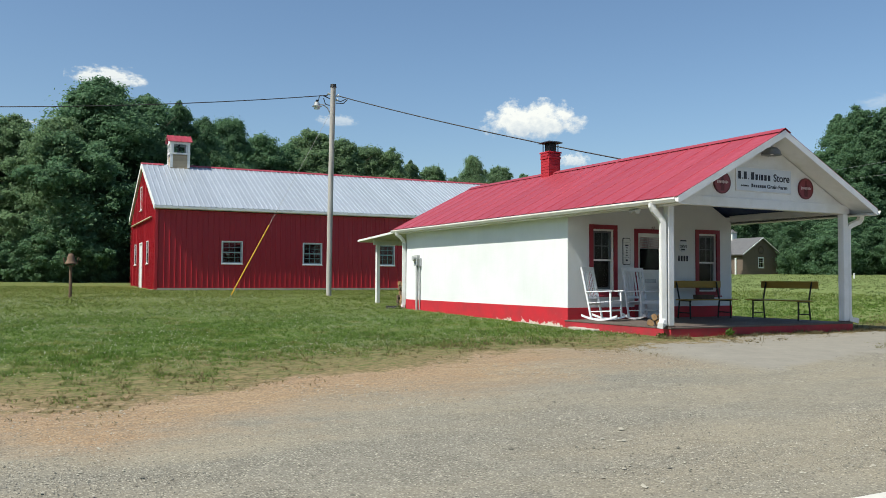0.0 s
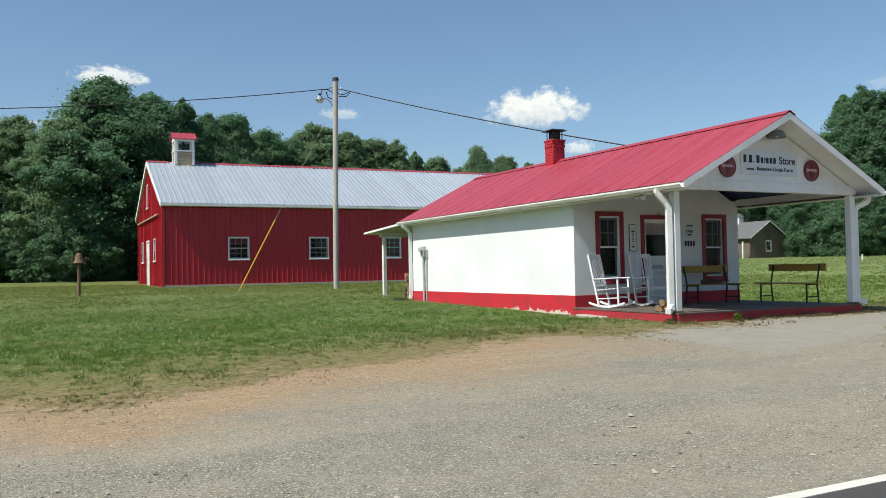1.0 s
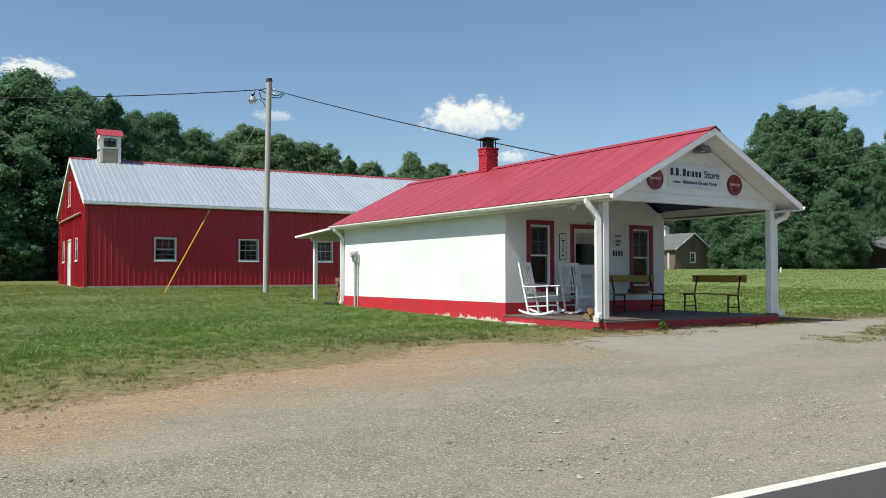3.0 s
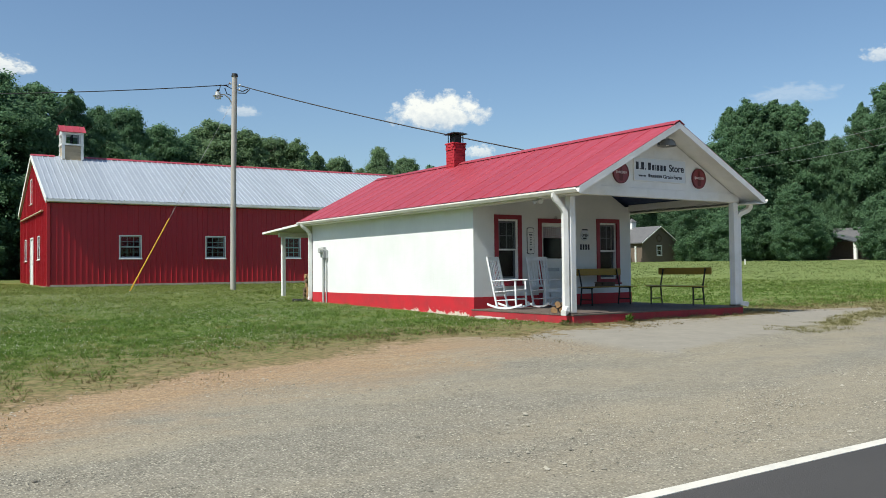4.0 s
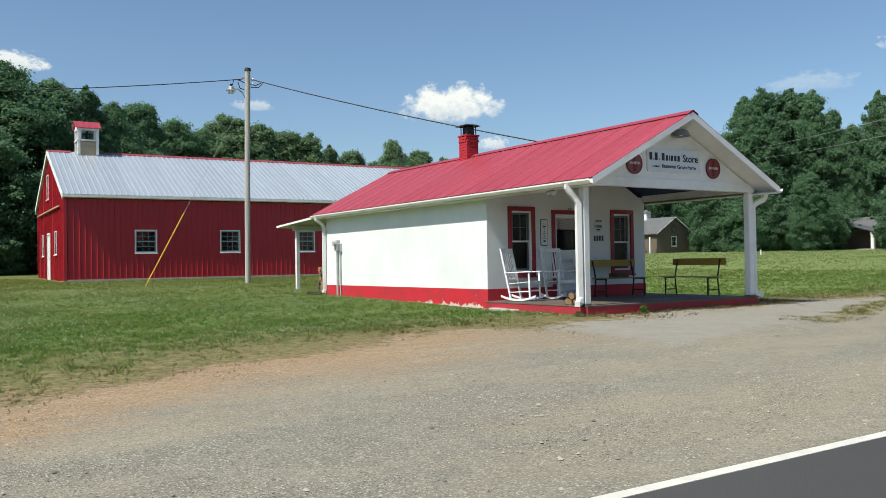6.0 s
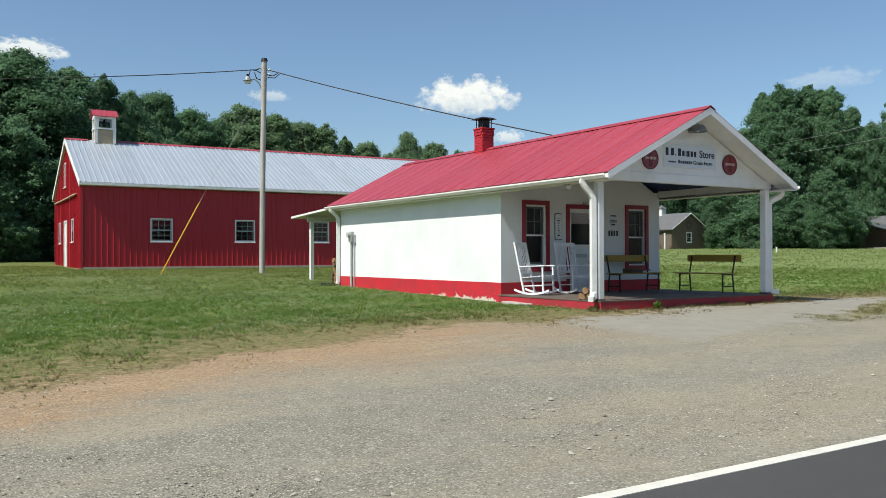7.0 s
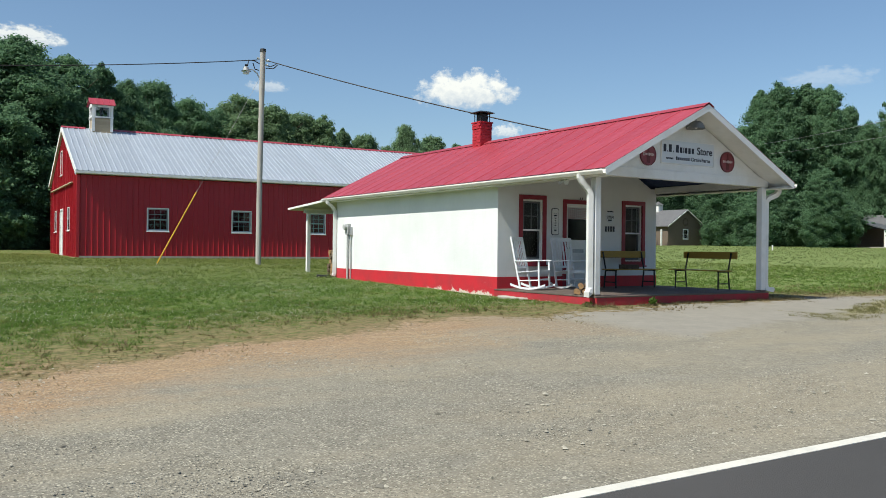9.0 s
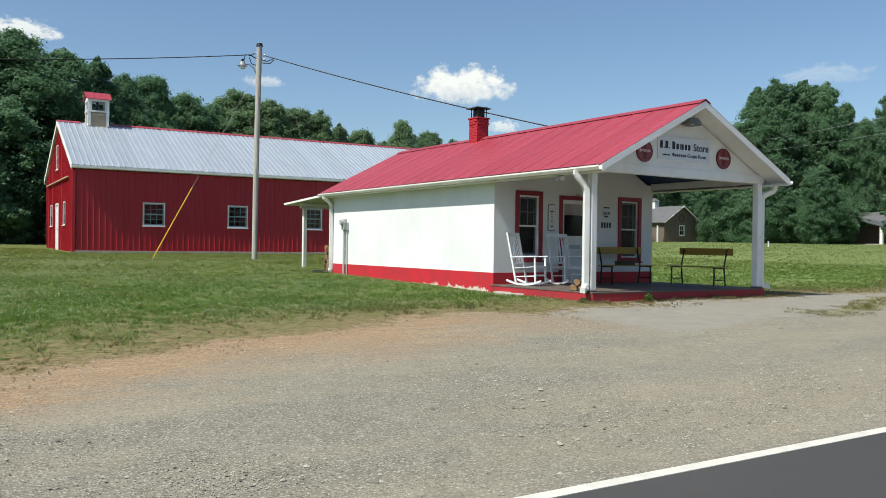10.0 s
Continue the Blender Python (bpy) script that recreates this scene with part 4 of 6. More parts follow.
# ---- trees ----
def crown_mesh(name, seed, height, width, lobes, per, leaf, low=0.06):
    """A crown of limbs' masses, each a cluster of puffs, each puff a skin of small leaf clumps; z from 0 to height."""
    r = np.random.RandomState(seed)
    big = []
    for i in range(lobes):
        f = (i + r.uniform(0.2, 0.8)) / lobes
        env = width * 0.5 * (math.sin(math.pi * (0.2 + 0.77 * f)) ** 0.9) * r.uniform(0.7, 1.2)
        q = width * r.uniform(0.1, 0.24) * (1.18 - 0.58 * f)
        a = i * 2.4 + r.uniform(-0.7, 0.7)
        d = max(0.0, env - q) * r.uniform(0.55, 1.0)
        big.append((math.cos(a) * d, math.sin(a) * d, min(height * (low + (0.97 - low) * f), height - q * 0.9), q))
    for i in range(max(3, lobes // 5)):
        big.append((r.uniform(-0.1, 0.1) * width, r.uniform(-0.1, 0.1) * width, height * r.uniform(0.25, 0.8), width * 0.2))
    cs, rad = [], []
    for x, y, z, q in big:
        for _ in range(17):
            v = r.normal(size=3)
            v /= np.linalg.norm(v)
            v *= r.uniform(0.55, 1.15)
            cs.append((x + v[0] * q, y + v[1] * q, z + v[2] * q * 0.85 + 0.05 * q))
            rad.append(q * r.uniform(0.16, 0.46))
    cs, rad = np.array(cs), np.array(rad)
    n = len(cs) * per
    idx = np.repeat(np.arange(len(cs)), per)
    d = r.normal(size=(n, 3))
    c = cs[idx] + d * (rad[idx] * 0.46)[:, None] * np.array([1.15, 1.15, 0.75])
    nrm = d * 0.45 + np.array([0, 0, 0.4]) + r.normal(scale=0.6, size=(n, 3))
    nrm /= np.linalg.norm(nrm, axis=1)[:, None]
    u = np.cross(nrm, r.normal(size=(n, 3)))
    u /= np.linalg.norm(u, axis=1)[:, None] + 1e-9
    v = np.cross(nrm, u)
    s = leaf * r.uniform(0.5, 1.45, n)[:, None]
    tip = nrm * s * 0.35
    pts = np.stack([c - u * s, c + v * s * 0.55 + tip, c + u * s, c - v * s * 0.6 + tip * 0.5], 1).reshape(-1, 3)
    pts[:, 2] = np.clip(pts[:, 2], 0.02, None)
    me = bpy.data.meshes.new(name)
    me.vertices.add(4 * n)
    me.vertices.foreach_set("co", pts.ravel())
    me.loops.add(4 * n)
    me.loops.foreach_set("vertex_index", np.arange(4 * n))
    me.polygons.add(n)
    me.polygons.foreach_set("loop_start", np.arange(0, 4 * n, 4))
    me.update()
    me.validate()
    return me


def trunk_mesh(name, seed, height, r0):
    rr = random.Random(seed)
    bm = bmesh.new()
    p = Vector((0, 0, -0.3))
    q = r0
    segs = 5
    for i in range(segs):
        n = p + Vector((rr.uniform(-0.1, 0.1), rr.uniform(-0.1, 0.1), 0.75 * height / segs))
        rod(bm, p, n, q, q * 0.8, 8)
        if i > 0:
            for _ in range(2):
                a = rr.uniform(0, math.tau)
                ln = height * rr.uniform(0.14, 0.24)
                e = n + Vector((math.cos(a) * ln, math.sin(a) * ln, ln * 0.7))
                rod(bm, n, e, q * 0.45, q * 0.12, 6)
        p, q = n, q * 0.8
    me = bpy.data.meshes.new(name)
    bm.to_mesh(me)
    bm.free()
    return me


KINDS = []
for s, (h, w, lobes, per, leaf, low) in enumerate(((14, 11, 58, 220, 0.095, 0.03), (14, 9.0, 46, 170, 0.095, 0.05), (12, 10, 52, 200, 0.09, 0.02), (15, 9.5, 48, 170, 0.1, 0.06), (6, 8, 30, 110, 0.1, 0.0))):
    cm = crown_mesh("crown", 11 + s * 7, h, w, lobes, per, leaf, low)
    cm.materials.append(M_LEAF)
    KINDS.append((cm, trunk_mesh("trunk", s, h, 0.28 if h > 8 else 0.1), h))


def tree(kind, az, dist, top, wide=1.0, pale=False):
    """A tree at a bearing (degrees from +y towards +x) and distance from the road's shoulder; top: height over the ground."""
    x, y = -11.3 + dist * math.sin(radians(az)), -15.4 + dist * math.cos(radians(az))
    crown, trunk, h = KINDS[kind]
    name, cat = ("tree", "tree") if h > 8 else ("bush", "bush")
    lab = "leafy broad-crowned deciduous tree at the wood's edge" if h > 8 else "low dense green undergrowth bush below the trees"
    if pale and h > 8:
        lab = "paler yellow-green deciduous tree, distance haze in its leaf colour"
    e = thing(name, lab, cat, "trees of the wood" if h > 8 else "bushes of the wood", at=(x, y, ground_z(x, y) - 0.05), turn=(az * 77 + dist * 31) % 360)
    f = top / h
    e.scale = (f * wide, f * wide, f)
    part("trunk", trunk, M_BARK, e)
    slot = part("crown", crown, None, e).material_slots[0]
    if pale:
        slot.link, slot.material = "OBJECT", M_LEAFPALE
    return e


rt = random.Random(5)
# bearing, rise of the top per metre of distance, distance, width factor, kind
FRONT = ((-6, 0.165, 62, 1, 0), (-2.5, 0.162, 60, 1, 2), (0.6, 0.167, 62, 1.1, 0), (3.2, 0.172, 58, 1, 2), (5.6, 0.214, 60, 1.25, 0), (8.2, 0.203, 62, 1.1, 3), (10.4, 0.198, 64, 0.8, 1), (11.9, 0.178, 68, 0.75, 0), (13.6, 0.181, 74, 0.75, 2), (15.7, 0.163, 78, 0.85, 2))
for az, rise, d, wf, k in FRONT:
    tree(k, az, d, rise * d + 0.3, wf, -3 < az < 4)
# A trailing 1 picks the pale leaves, here for haze over far trees.
BEHIND = ((17.3, 0.152, 80, 1, 0), (19.0, 0.168, 82, 1.2, 0, 1), (20.9, 0.16, 82, 1, 2, 1), (22.8, 0.152, 86, 0.9, 2, 1), (24.4, 0.149, 86, 0.85, 3, 1), (25.7, 0.135, 95, 0.8, 1, 1), (27.2, 0.127, 120, 0.8, 2, 1), (28.6, 0.112, 120, 0.8, 0, 1), (29.9, 0.138, 110, 0.65, 0, 1), (31.7, 0.126, 115, 0.8, 2, 1), (33.5, 0.115, 115, 0.9, 0), (35.5, 0.11, 118, 1, 2), (38, 0.11, 118, 1, 0), (40.5, 0.115, 118, 1, 2), (43, 0.12, 118, 1, 3))
for az, rise, d, wf, k, *p in BEHIND:
    tree(k, az, d, rise * d + 0.2, wf, bool(p))
RIGHT = ((45.5, 0.12, 126, 1, 0), (47.5, 0.12, 126, 1, 2), (49.5, 0.11, 126, 0.9, 0), (51.2, 0.1, 128, 0.7, 2), (53.1, 0.178, 124, 0.8, 1), (54.4, 0.184, 124, 0.95, 3), (55.8, 0.182, 126, 0.9, 1), (57.0, 0.178, 124, 0.75, 3), (58.2, 0.155, 128, 0.5, 2), (59.3, 0.138, 124, 0.5, 2), (60.8, 0.172, 124, 0.55, 1), (62.3, 0.193, 122, 0.85, 3), (63.8, 0.199, 122, 0.95, 1), (65.2, 0.2, 122, 0.9, 0), (67.2, 0.2, 122, 1, 2), (69, 0.19, 122, 1, 0))
for az, rise, d, wf, k in RIGHT:
    tree(k, az, d, rise * d - 0.8, wf)
# lower growth in front of and between them, and a deeper row that closes the gaps
for az, d0, h0, step in ((-8, 57, 0.075, 1.7), (-7, 70, 0.14, 2.6)):
    while az < 16:
        d = d0 + rt.uniform(-2, 3)
        tree(4 if h0 < 0.1 else rt.choice((0, 2)), az, d, d * h0 * rt.uniform(0.6, 1.05), 1.1)
        az += step * rt.uniform(0.8, 1.2)
az = 16.5
while az < 44:
    d = 96 + rt.uniform(-4, 6)
    tree(2, az, d, d * 0.1 * rt.uniform(0.8, 1.1), 1.1)
    az += 1.9 * rt.uniform(0.8, 1.2)
az = 44.5
while az < 70:
    d = 114 + rt.uniform(-2, 4)
    if not 44.3 < az < 50.5 and not 57.6 < az < 62:
        tree(rt.choice((4, 4, 2)), az, d, d * rt.uniform(0.045, 0.085), 1.0)
    tree(rt.choice((0, 2)), az + 0.4, d + 22, (d + 22) * rt.uniform(0.085, 0.115), 1.0)
    az += 1.25 * rt.uniform(0.8, 1.2)
for az, d, h in ((56.9, 107, 9), (57.7, 110, 6), (61.9, 106, 5.5), (62.8, 105, 6.5), (63.8, 106, 7)):
    tree(2 if h > 6 else 4, az, d, h, 0.9)
# the wood goes on round the far sides of the place
for az in range(-60, -8, 5):
    tree(rt.choice((0, 2, 3)), az, 66, 13 * rt.uniform(0.8, 1.1), 1.1)
for az in range(73, 110, 5):
    tree(rt.choice((0, 2, 3)), az, 118, 20 * rt.uniform(0.8, 1.1), 1.1)
for az in range(150, 260, 8):
    tree(rt.choice((0, 2, 3)), az, 70, 13 * rt.uniform(0.8, 1.1), 1.1)


# ---- clouds, far behind everything ----
def cloud_material(seed, amount):
    k = Mat("cloud", (0.9, 0.9, 0.9), 1)
    k.t.nodes.remove(k.b)
    sep = k.node("ShaderNodeSeparateXYZ")
    k.link(k.co, sep.inputs[0])
    x, y = sep.outputs["X"], sep.outputs["Y"]
    ey = k.math("MULTIPLY", y, k.remap(y, -0.05, 0.05, 1.75, 1.0))
    rr = k.math("SQRT", k.math("ADD", k.math("MULTIPLY", x, x), k.math("MULTIPLY", ey, ey)))
    mp = k.node("ShaderNodeMapping")
    mp.inputs["Location"].default_value = (seed, seed * 0.7, 0)
    mp.inputs["Scale"].default_value = (1.5, 0.9, 1)
    k.link(k.co, mp.inputs[0])
    big = k.noise(2.2, 8, 0.62, co=mp.outputs[0])
    f = k.math("ADD", k.math("SUBTRACT", 1.14, rr), k.math("MULTIPLY", k.math("SUBTRACT", big, 0.5), 1.8))
    a = k.math("MULTIPLY", k.remap(f, 0.2, 0.6), amount)
    shade = k.remap(k.math("ADD", y, k.math("MULTIPLY", k.math("SUBTRACT", k.noise(5, 6, co=mp.outputs[0]), 0.5), 1.3)), -0.55, 0.3)
    em = k.node("ShaderNodeEmission")
    k.link(k.mix(shade, (0.46, 0.52, 0.6), (0.78, 0.78, 0.76)), em.inputs[0])
    tr = k.node("ShaderNodeBsdfTransparent")
    ms = k.node("ShaderNodeMixShader")
    k.link(a, ms.inputs[0])
    k.link(tr.outputs[0], ms.inputs[1])
    k.link(em.outputs[0], ms.inputs[2])
    k.link(ms.outputs[0], k.t.nodes["Material Output"].inputs[0])
    return k.m


for az, el, wd, ht, seed, amount in ((34.0, 10.4, 7.6, 3.7, 1.3, 1.0), (6.0, 12.35, 5.0, 1.9, 4.1, 0.85), (20.7, 10.5, 3.0, 1.1, 7.7, 0.45), (36.8, 7.9, 2.2, 1.3, 2.9, 0.7), (57.0, 10.6, 6, 1.8, 5.3, 0.22), (62.4, 12.5, 3.4, 1.5, 9.1, 0.6), (1.2, 9.4, 2.0, 0.5, 3.3, 0.4)):
    d = 2400
    c = Vector((math.sin(radians(az)) * math.cos(radians(el)), math.cos(radians(az)) * math.cos(radians(el)), math.sin(radians(el))))
    bm = bmesh.new()
    bmesh.ops.create_grid(bm, x_segments=2, y_segments=2, size=1)
    right = Vector((math.cos(radians(az)), -math.sin(radians(az)), 0))
    m = axes(Vector((-11.3, -15.4, 1)) + c * d, right, right.cross(c) * -1) @ Matrix.Diagonal((d * radians(wd) / 2, d * radians(ht) / 2, 1, 1))
    if m.to_3x3() @ Vector((0, 1, 0)) @ Vector((0, 0, 1)) < 0:
        m = m @ Matrix.Diagonal((1, -1, 1, 1))
    tagged(part("backdrop_cloud", bm, cloud_material(seed, amount), m=m), "small white fair-weather cumulus cloud in blue sky", "cloud", kind="structure")


# ---- chimney ----
def build_chimney():
    ch = thing("chimney", "red-painted brick chimney with black metal rain cap", "chimney", at=(2.46, 4.15, 3.72))
    s = 0.198
    part("core", boxes((-s + 0.006, s - 0.006, -s + 0.006, s - 0.006, -0.2, 0.8)), M_BRICKRED, ch)
    me = bpy.data.meshes.new("brick")
    bm = boxes((-0.096, 0.096, -0.046, 0.046, 0, 0.07), bevel=0.005)
    bm.to_mesh(me)
    bm.free()
    me.materials.append(M_BRICKRED)
    rr = random.Random(3)
    for k in range(10):
        z = 0.02 + k * 0.078
        out = 0.0 if k < 8 else 0.018
        for q in range(4):
            for off in (-0.098, 0.098):
                o = off + (0.045 if k % 2 else -0.045)
                m = pose(0, 0, z, 0, 0, 90 * q) @ pose(max(-0.1, min(0.1, o)) + rr.uniform(-0.001, 0.001), -s + 0.045 - out + rr.uniform(-0.0015, 0.001), 0, 0, 0, rr.uniform(-0.3, 0.3))
                part("brick", me, None, ch, m=m)
    part("crown_slab", boxes((-s - 0.03, s + 0.03, -s - 0.03, s + 0.03, 0.805, 0.85), bevel=0.008), M_BRICKRED, ch)
    for x in (-0.15, 0.15):
        for y in (-0.15, 0.15):
            part("cap_leg", rod(bmesh.new(), (x, y, 0.845), (x, y, 1.1), 0.014), M_BLACK, ch)
    part("flue", boxes((-0.12, 0.12, -0.12, 0.12, 0.845, 1.09), bevel=0.01), M_BLACK, ch, "black metal flue liner")
    bm = bmesh.new()
    bmesh.ops.create_cone(bm, cap_ends=True, segments=4, radius1=0.38, radius2=0.24, depth=0.05, matrix=pose(0, 0, 1.125, 0, 0, 45))
    part("rain_cap", bm, M_BLACK, ch, "black sheet-metal rain cap")
    part("flashing", boxes((-s - 0.03, s + 0.03, -s - 0.03, s + 0.03, 0.0, 0.04)), M_REDROOF, ch)


build_chimney()

# ---- porch furniture ----
def rocking_chair(at, turn):
    c = thing("rocking_chair", "white painted wooden slat-back rocking chair on the porch", "chair", "rocking chairs on the porch", at=at, turn=turn)
    P = lambda name, bm: part(name, bm, M_CHAIR, c)
    hw = 0.27
    for x in (-hw, hw):
        bm = bmesh.new()
        pts = []
        for i in range(13):
            y = -0.42 + 0.84 * i / 12
            pts.append((y, 0.012 + 0.085 * (y / 0.42) ** 2))
        out = [(y, z) for y, z in pts] + [(y, z + 0.045) for y, z in pts[::-1]]
        bm.free()
        P("rocker", prism(out, "x", x - 0.016, x + 0.016))
        P("front_leg", bar(bmesh.new(), (x, -0.28, 0.06), (x, -0.265, 0.64), 0.036, 0.036))
        P("back_post", bar(bmesh.new(), (x, 0.18, 0.04), (x, 0.42, 1.17), 0.034, 0.04))
        bm = bmesh.new()
        bar(bm, (x, -0.335, 0.655), (x, 0.3, 0.63), 0.085, 0.024)
        bmesh.ops.bevel(bm, geom=bm.edges[:], offset=0.008, segments=1, affect="EDGES")
        P("arm", bm)
        P("stretcher", rod(bmesh.new(), (x, -0.27, 0.22), (x, 0.21, 0.2), 0.012))
    P("front_rail", bar(bmesh.new(), (-hw, -0.272, 0.4), (hw, -0.272, 0.4), 0.024, 0.06))
    P("back_rail", bar(bmesh.new(), (-hw, 0.245, 0.36), (hw, 0.245, 0.36), 0.024, 0.05))
    P("front_stretcher", rod(bmesh.new(), (-hw, -0.275, 0.24), (hw, -0.275, 0.24), 0.013))
    P("back_stretcher", rod(bmesh.new(), (-hw, 0.21, 0.2), (hw, 0.21, 0.2), 0.013))
    for i in range(6):
        y = -0.295 + i * 0.091
        P("seat_slat", bar(bmesh.new(), (-hw - 0.01, y + 0.03, 0.432 - i * 0.008), (hw + 0.01, y + 0.03, 0.432 - i * 0.008), 0.07, 0.018))
    P("top_rail", bar(bmesh.new(), (-hw - 0.02, 0.415, 1.13), (hw + 0.02, 0.415, 1.13), 0.024, 0.09))
    P("lower_rail", bar(bmesh.new(), (-hw, 0.28, 0.5), (hw, 0.28, 0.5), 0.024, 0.05))
    for i in range(6):
        x = -0.2 + i * 0.08
        P("back_slat", bar(bmesh.new(), (x, 0.28, 0.5), (x, 0.415, 1.13), 0.034, 0.014))
    return c


first = rocking_chair((0.47, -0.7, DECK), 26)
copy_thing(first, pose(1.62, -0.66, DECK, 0, 0, -4))


def bench(at, turn):
    b = thing("bench", "mustard-yellow wooden bench with black iron legs on the porch", "bench", "benches on the porch", at=at, turn=turn)
    h = 0.8
    for i in range(3):
        y = -0.22 + i * 0.135
        bm = boxes((-h, h, y - 0.06, y + 0.06, 0.43, 0.455), bevel=0.006)
        part("seat_board", bm, M_YELLOW, b)
    bm = bmesh.new()
    bar(bm, (-h, 0.27, 0.8), (h, 0.27, 0.8), 0.028, 0.165)
    bmesh.ops.bevel(bm, geom=bm.edges[:], offset=0.006, segments=1, affect="EDGES")
    part("backrest", bm, M_YELLOW, b)
    for x in (-h + 0.16, h - 0.16):
        w, k = 0.026, 0.026
        for nm, p, q in (("front_leg", (x, -0.2, 0.0), (x, -0.19, 0.415)), ("back_leg", (x, 0.2, 0.0), (x, 0.15, 0.43)), ("back_upright", (x, 0.15, 0.43), (x, 0.25, 0.86)),
                         ("seat_bearer", (x, -0.22, 0.416), (x, 0.16, 0.416)), ("leg_stretcher", (x, -0.197, 0.14), (x, 0.184, 0.14))):
            part(nm, bar(bmesh.new(), p, q, w, k, (1, 0, 0)), M_BLACK, b, "black iron bench frame" if nm == "front_leg" else "")
    return b


b1 = bench((3.46, -0.68, DECK), 0)
copy_thing(b1, pose(4.76, -1.77, DECK, 0, 0, -90))
bx = thing("wooden_box", "low brown wooden box lying on the bench seat", "box", at=(3.4, -0.72, DECK + 0.456), turn=4)
part("tray", boxes((-0.22, 0.22, -0.13, 0.13, 0, 0.07), bevel=0.006), M_BARK, bx)
part("lid", boxes((-0.225, 0.225, -0.135, 0.135, 0.071, 0.1), bevel=0.006), M_BARK, bx)


def split_log(at, turn, ln, r, tip=0.0):
    lg = thing("split_log", "split firewood log with pale cut face", "log", "firewood by the porch post", at=at, turn=turn)
    rr = random.Random(int(at[0] * 1000) + int(turn))
    n = 12
    arc = [math.pi * (-0.22 + 1.44 * i / n) + tip for i in range(n + 1)]
    rs = [r * rr.uniform(0.92, 1.05) for _ in arc]
    out = [(math.cos(t) * q, math.sin(t) * q) for t, q in zip(arc, rs)]
    low = min(z for y, z in out) * 1.05
    skin = [(y * 1.05, z * 1.05 - low) for y, z in out] + [(y * 0.99, z * 0.99 - low) for y, z in out[::-1]]
    part("heartwood", prism([(y, z - low) for y, z in out], "x", -ln / 2, ln / 2), M_LOG, lg)
    part("bark", prism(skin, "x", -ln / 2 + 0.004, ln / 2 - 0.004), M_LOGBARK, lg)
    return lg


for u, z, r, a, tip in ((-0.1, 0.0, 0.068, 50, 0.2), (0.06, 0.0, 0.075, 55, 2.6), (-0.03, 0.105, 0.065, 47, 1.2), (0.1, 0.125, 0.055, 53, 3.4)):
    split_log((0.1 + 0.78 * u, -2.73 - 0.63 * u, DECK + z), a, 0.24, r, tip)


# ---- signs and fixtures on the store ----
def words(text, size, x, z, y, mat, parent, name="lettering", width=None):
    cu = bpy.data.curves.new(name, "FONT")
    cu.body, cu.size, cu.extrude, cu.offset = text, size, 0.002, size * 0.018
    ob = new(name, cu)
    dg = bpy.context.evaluated_depsgraph_get()
    me = bpy.data.meshes.new_from_object(ob.evaluated_get(dg))
    bpy.data.objects.remove(ob)
    xs = [v.co.x for v in me.vertices]
    k = width / (max(xs) - min(xs)) if width else 1
    m = Matrix(((k, 0, 0, x - min(xs) * k), (0, 0, -1, y), (0, 1, 0, z), (0, 0, 0, 1)))
    me.transform(m)
    return part(name, me, mat, parent)


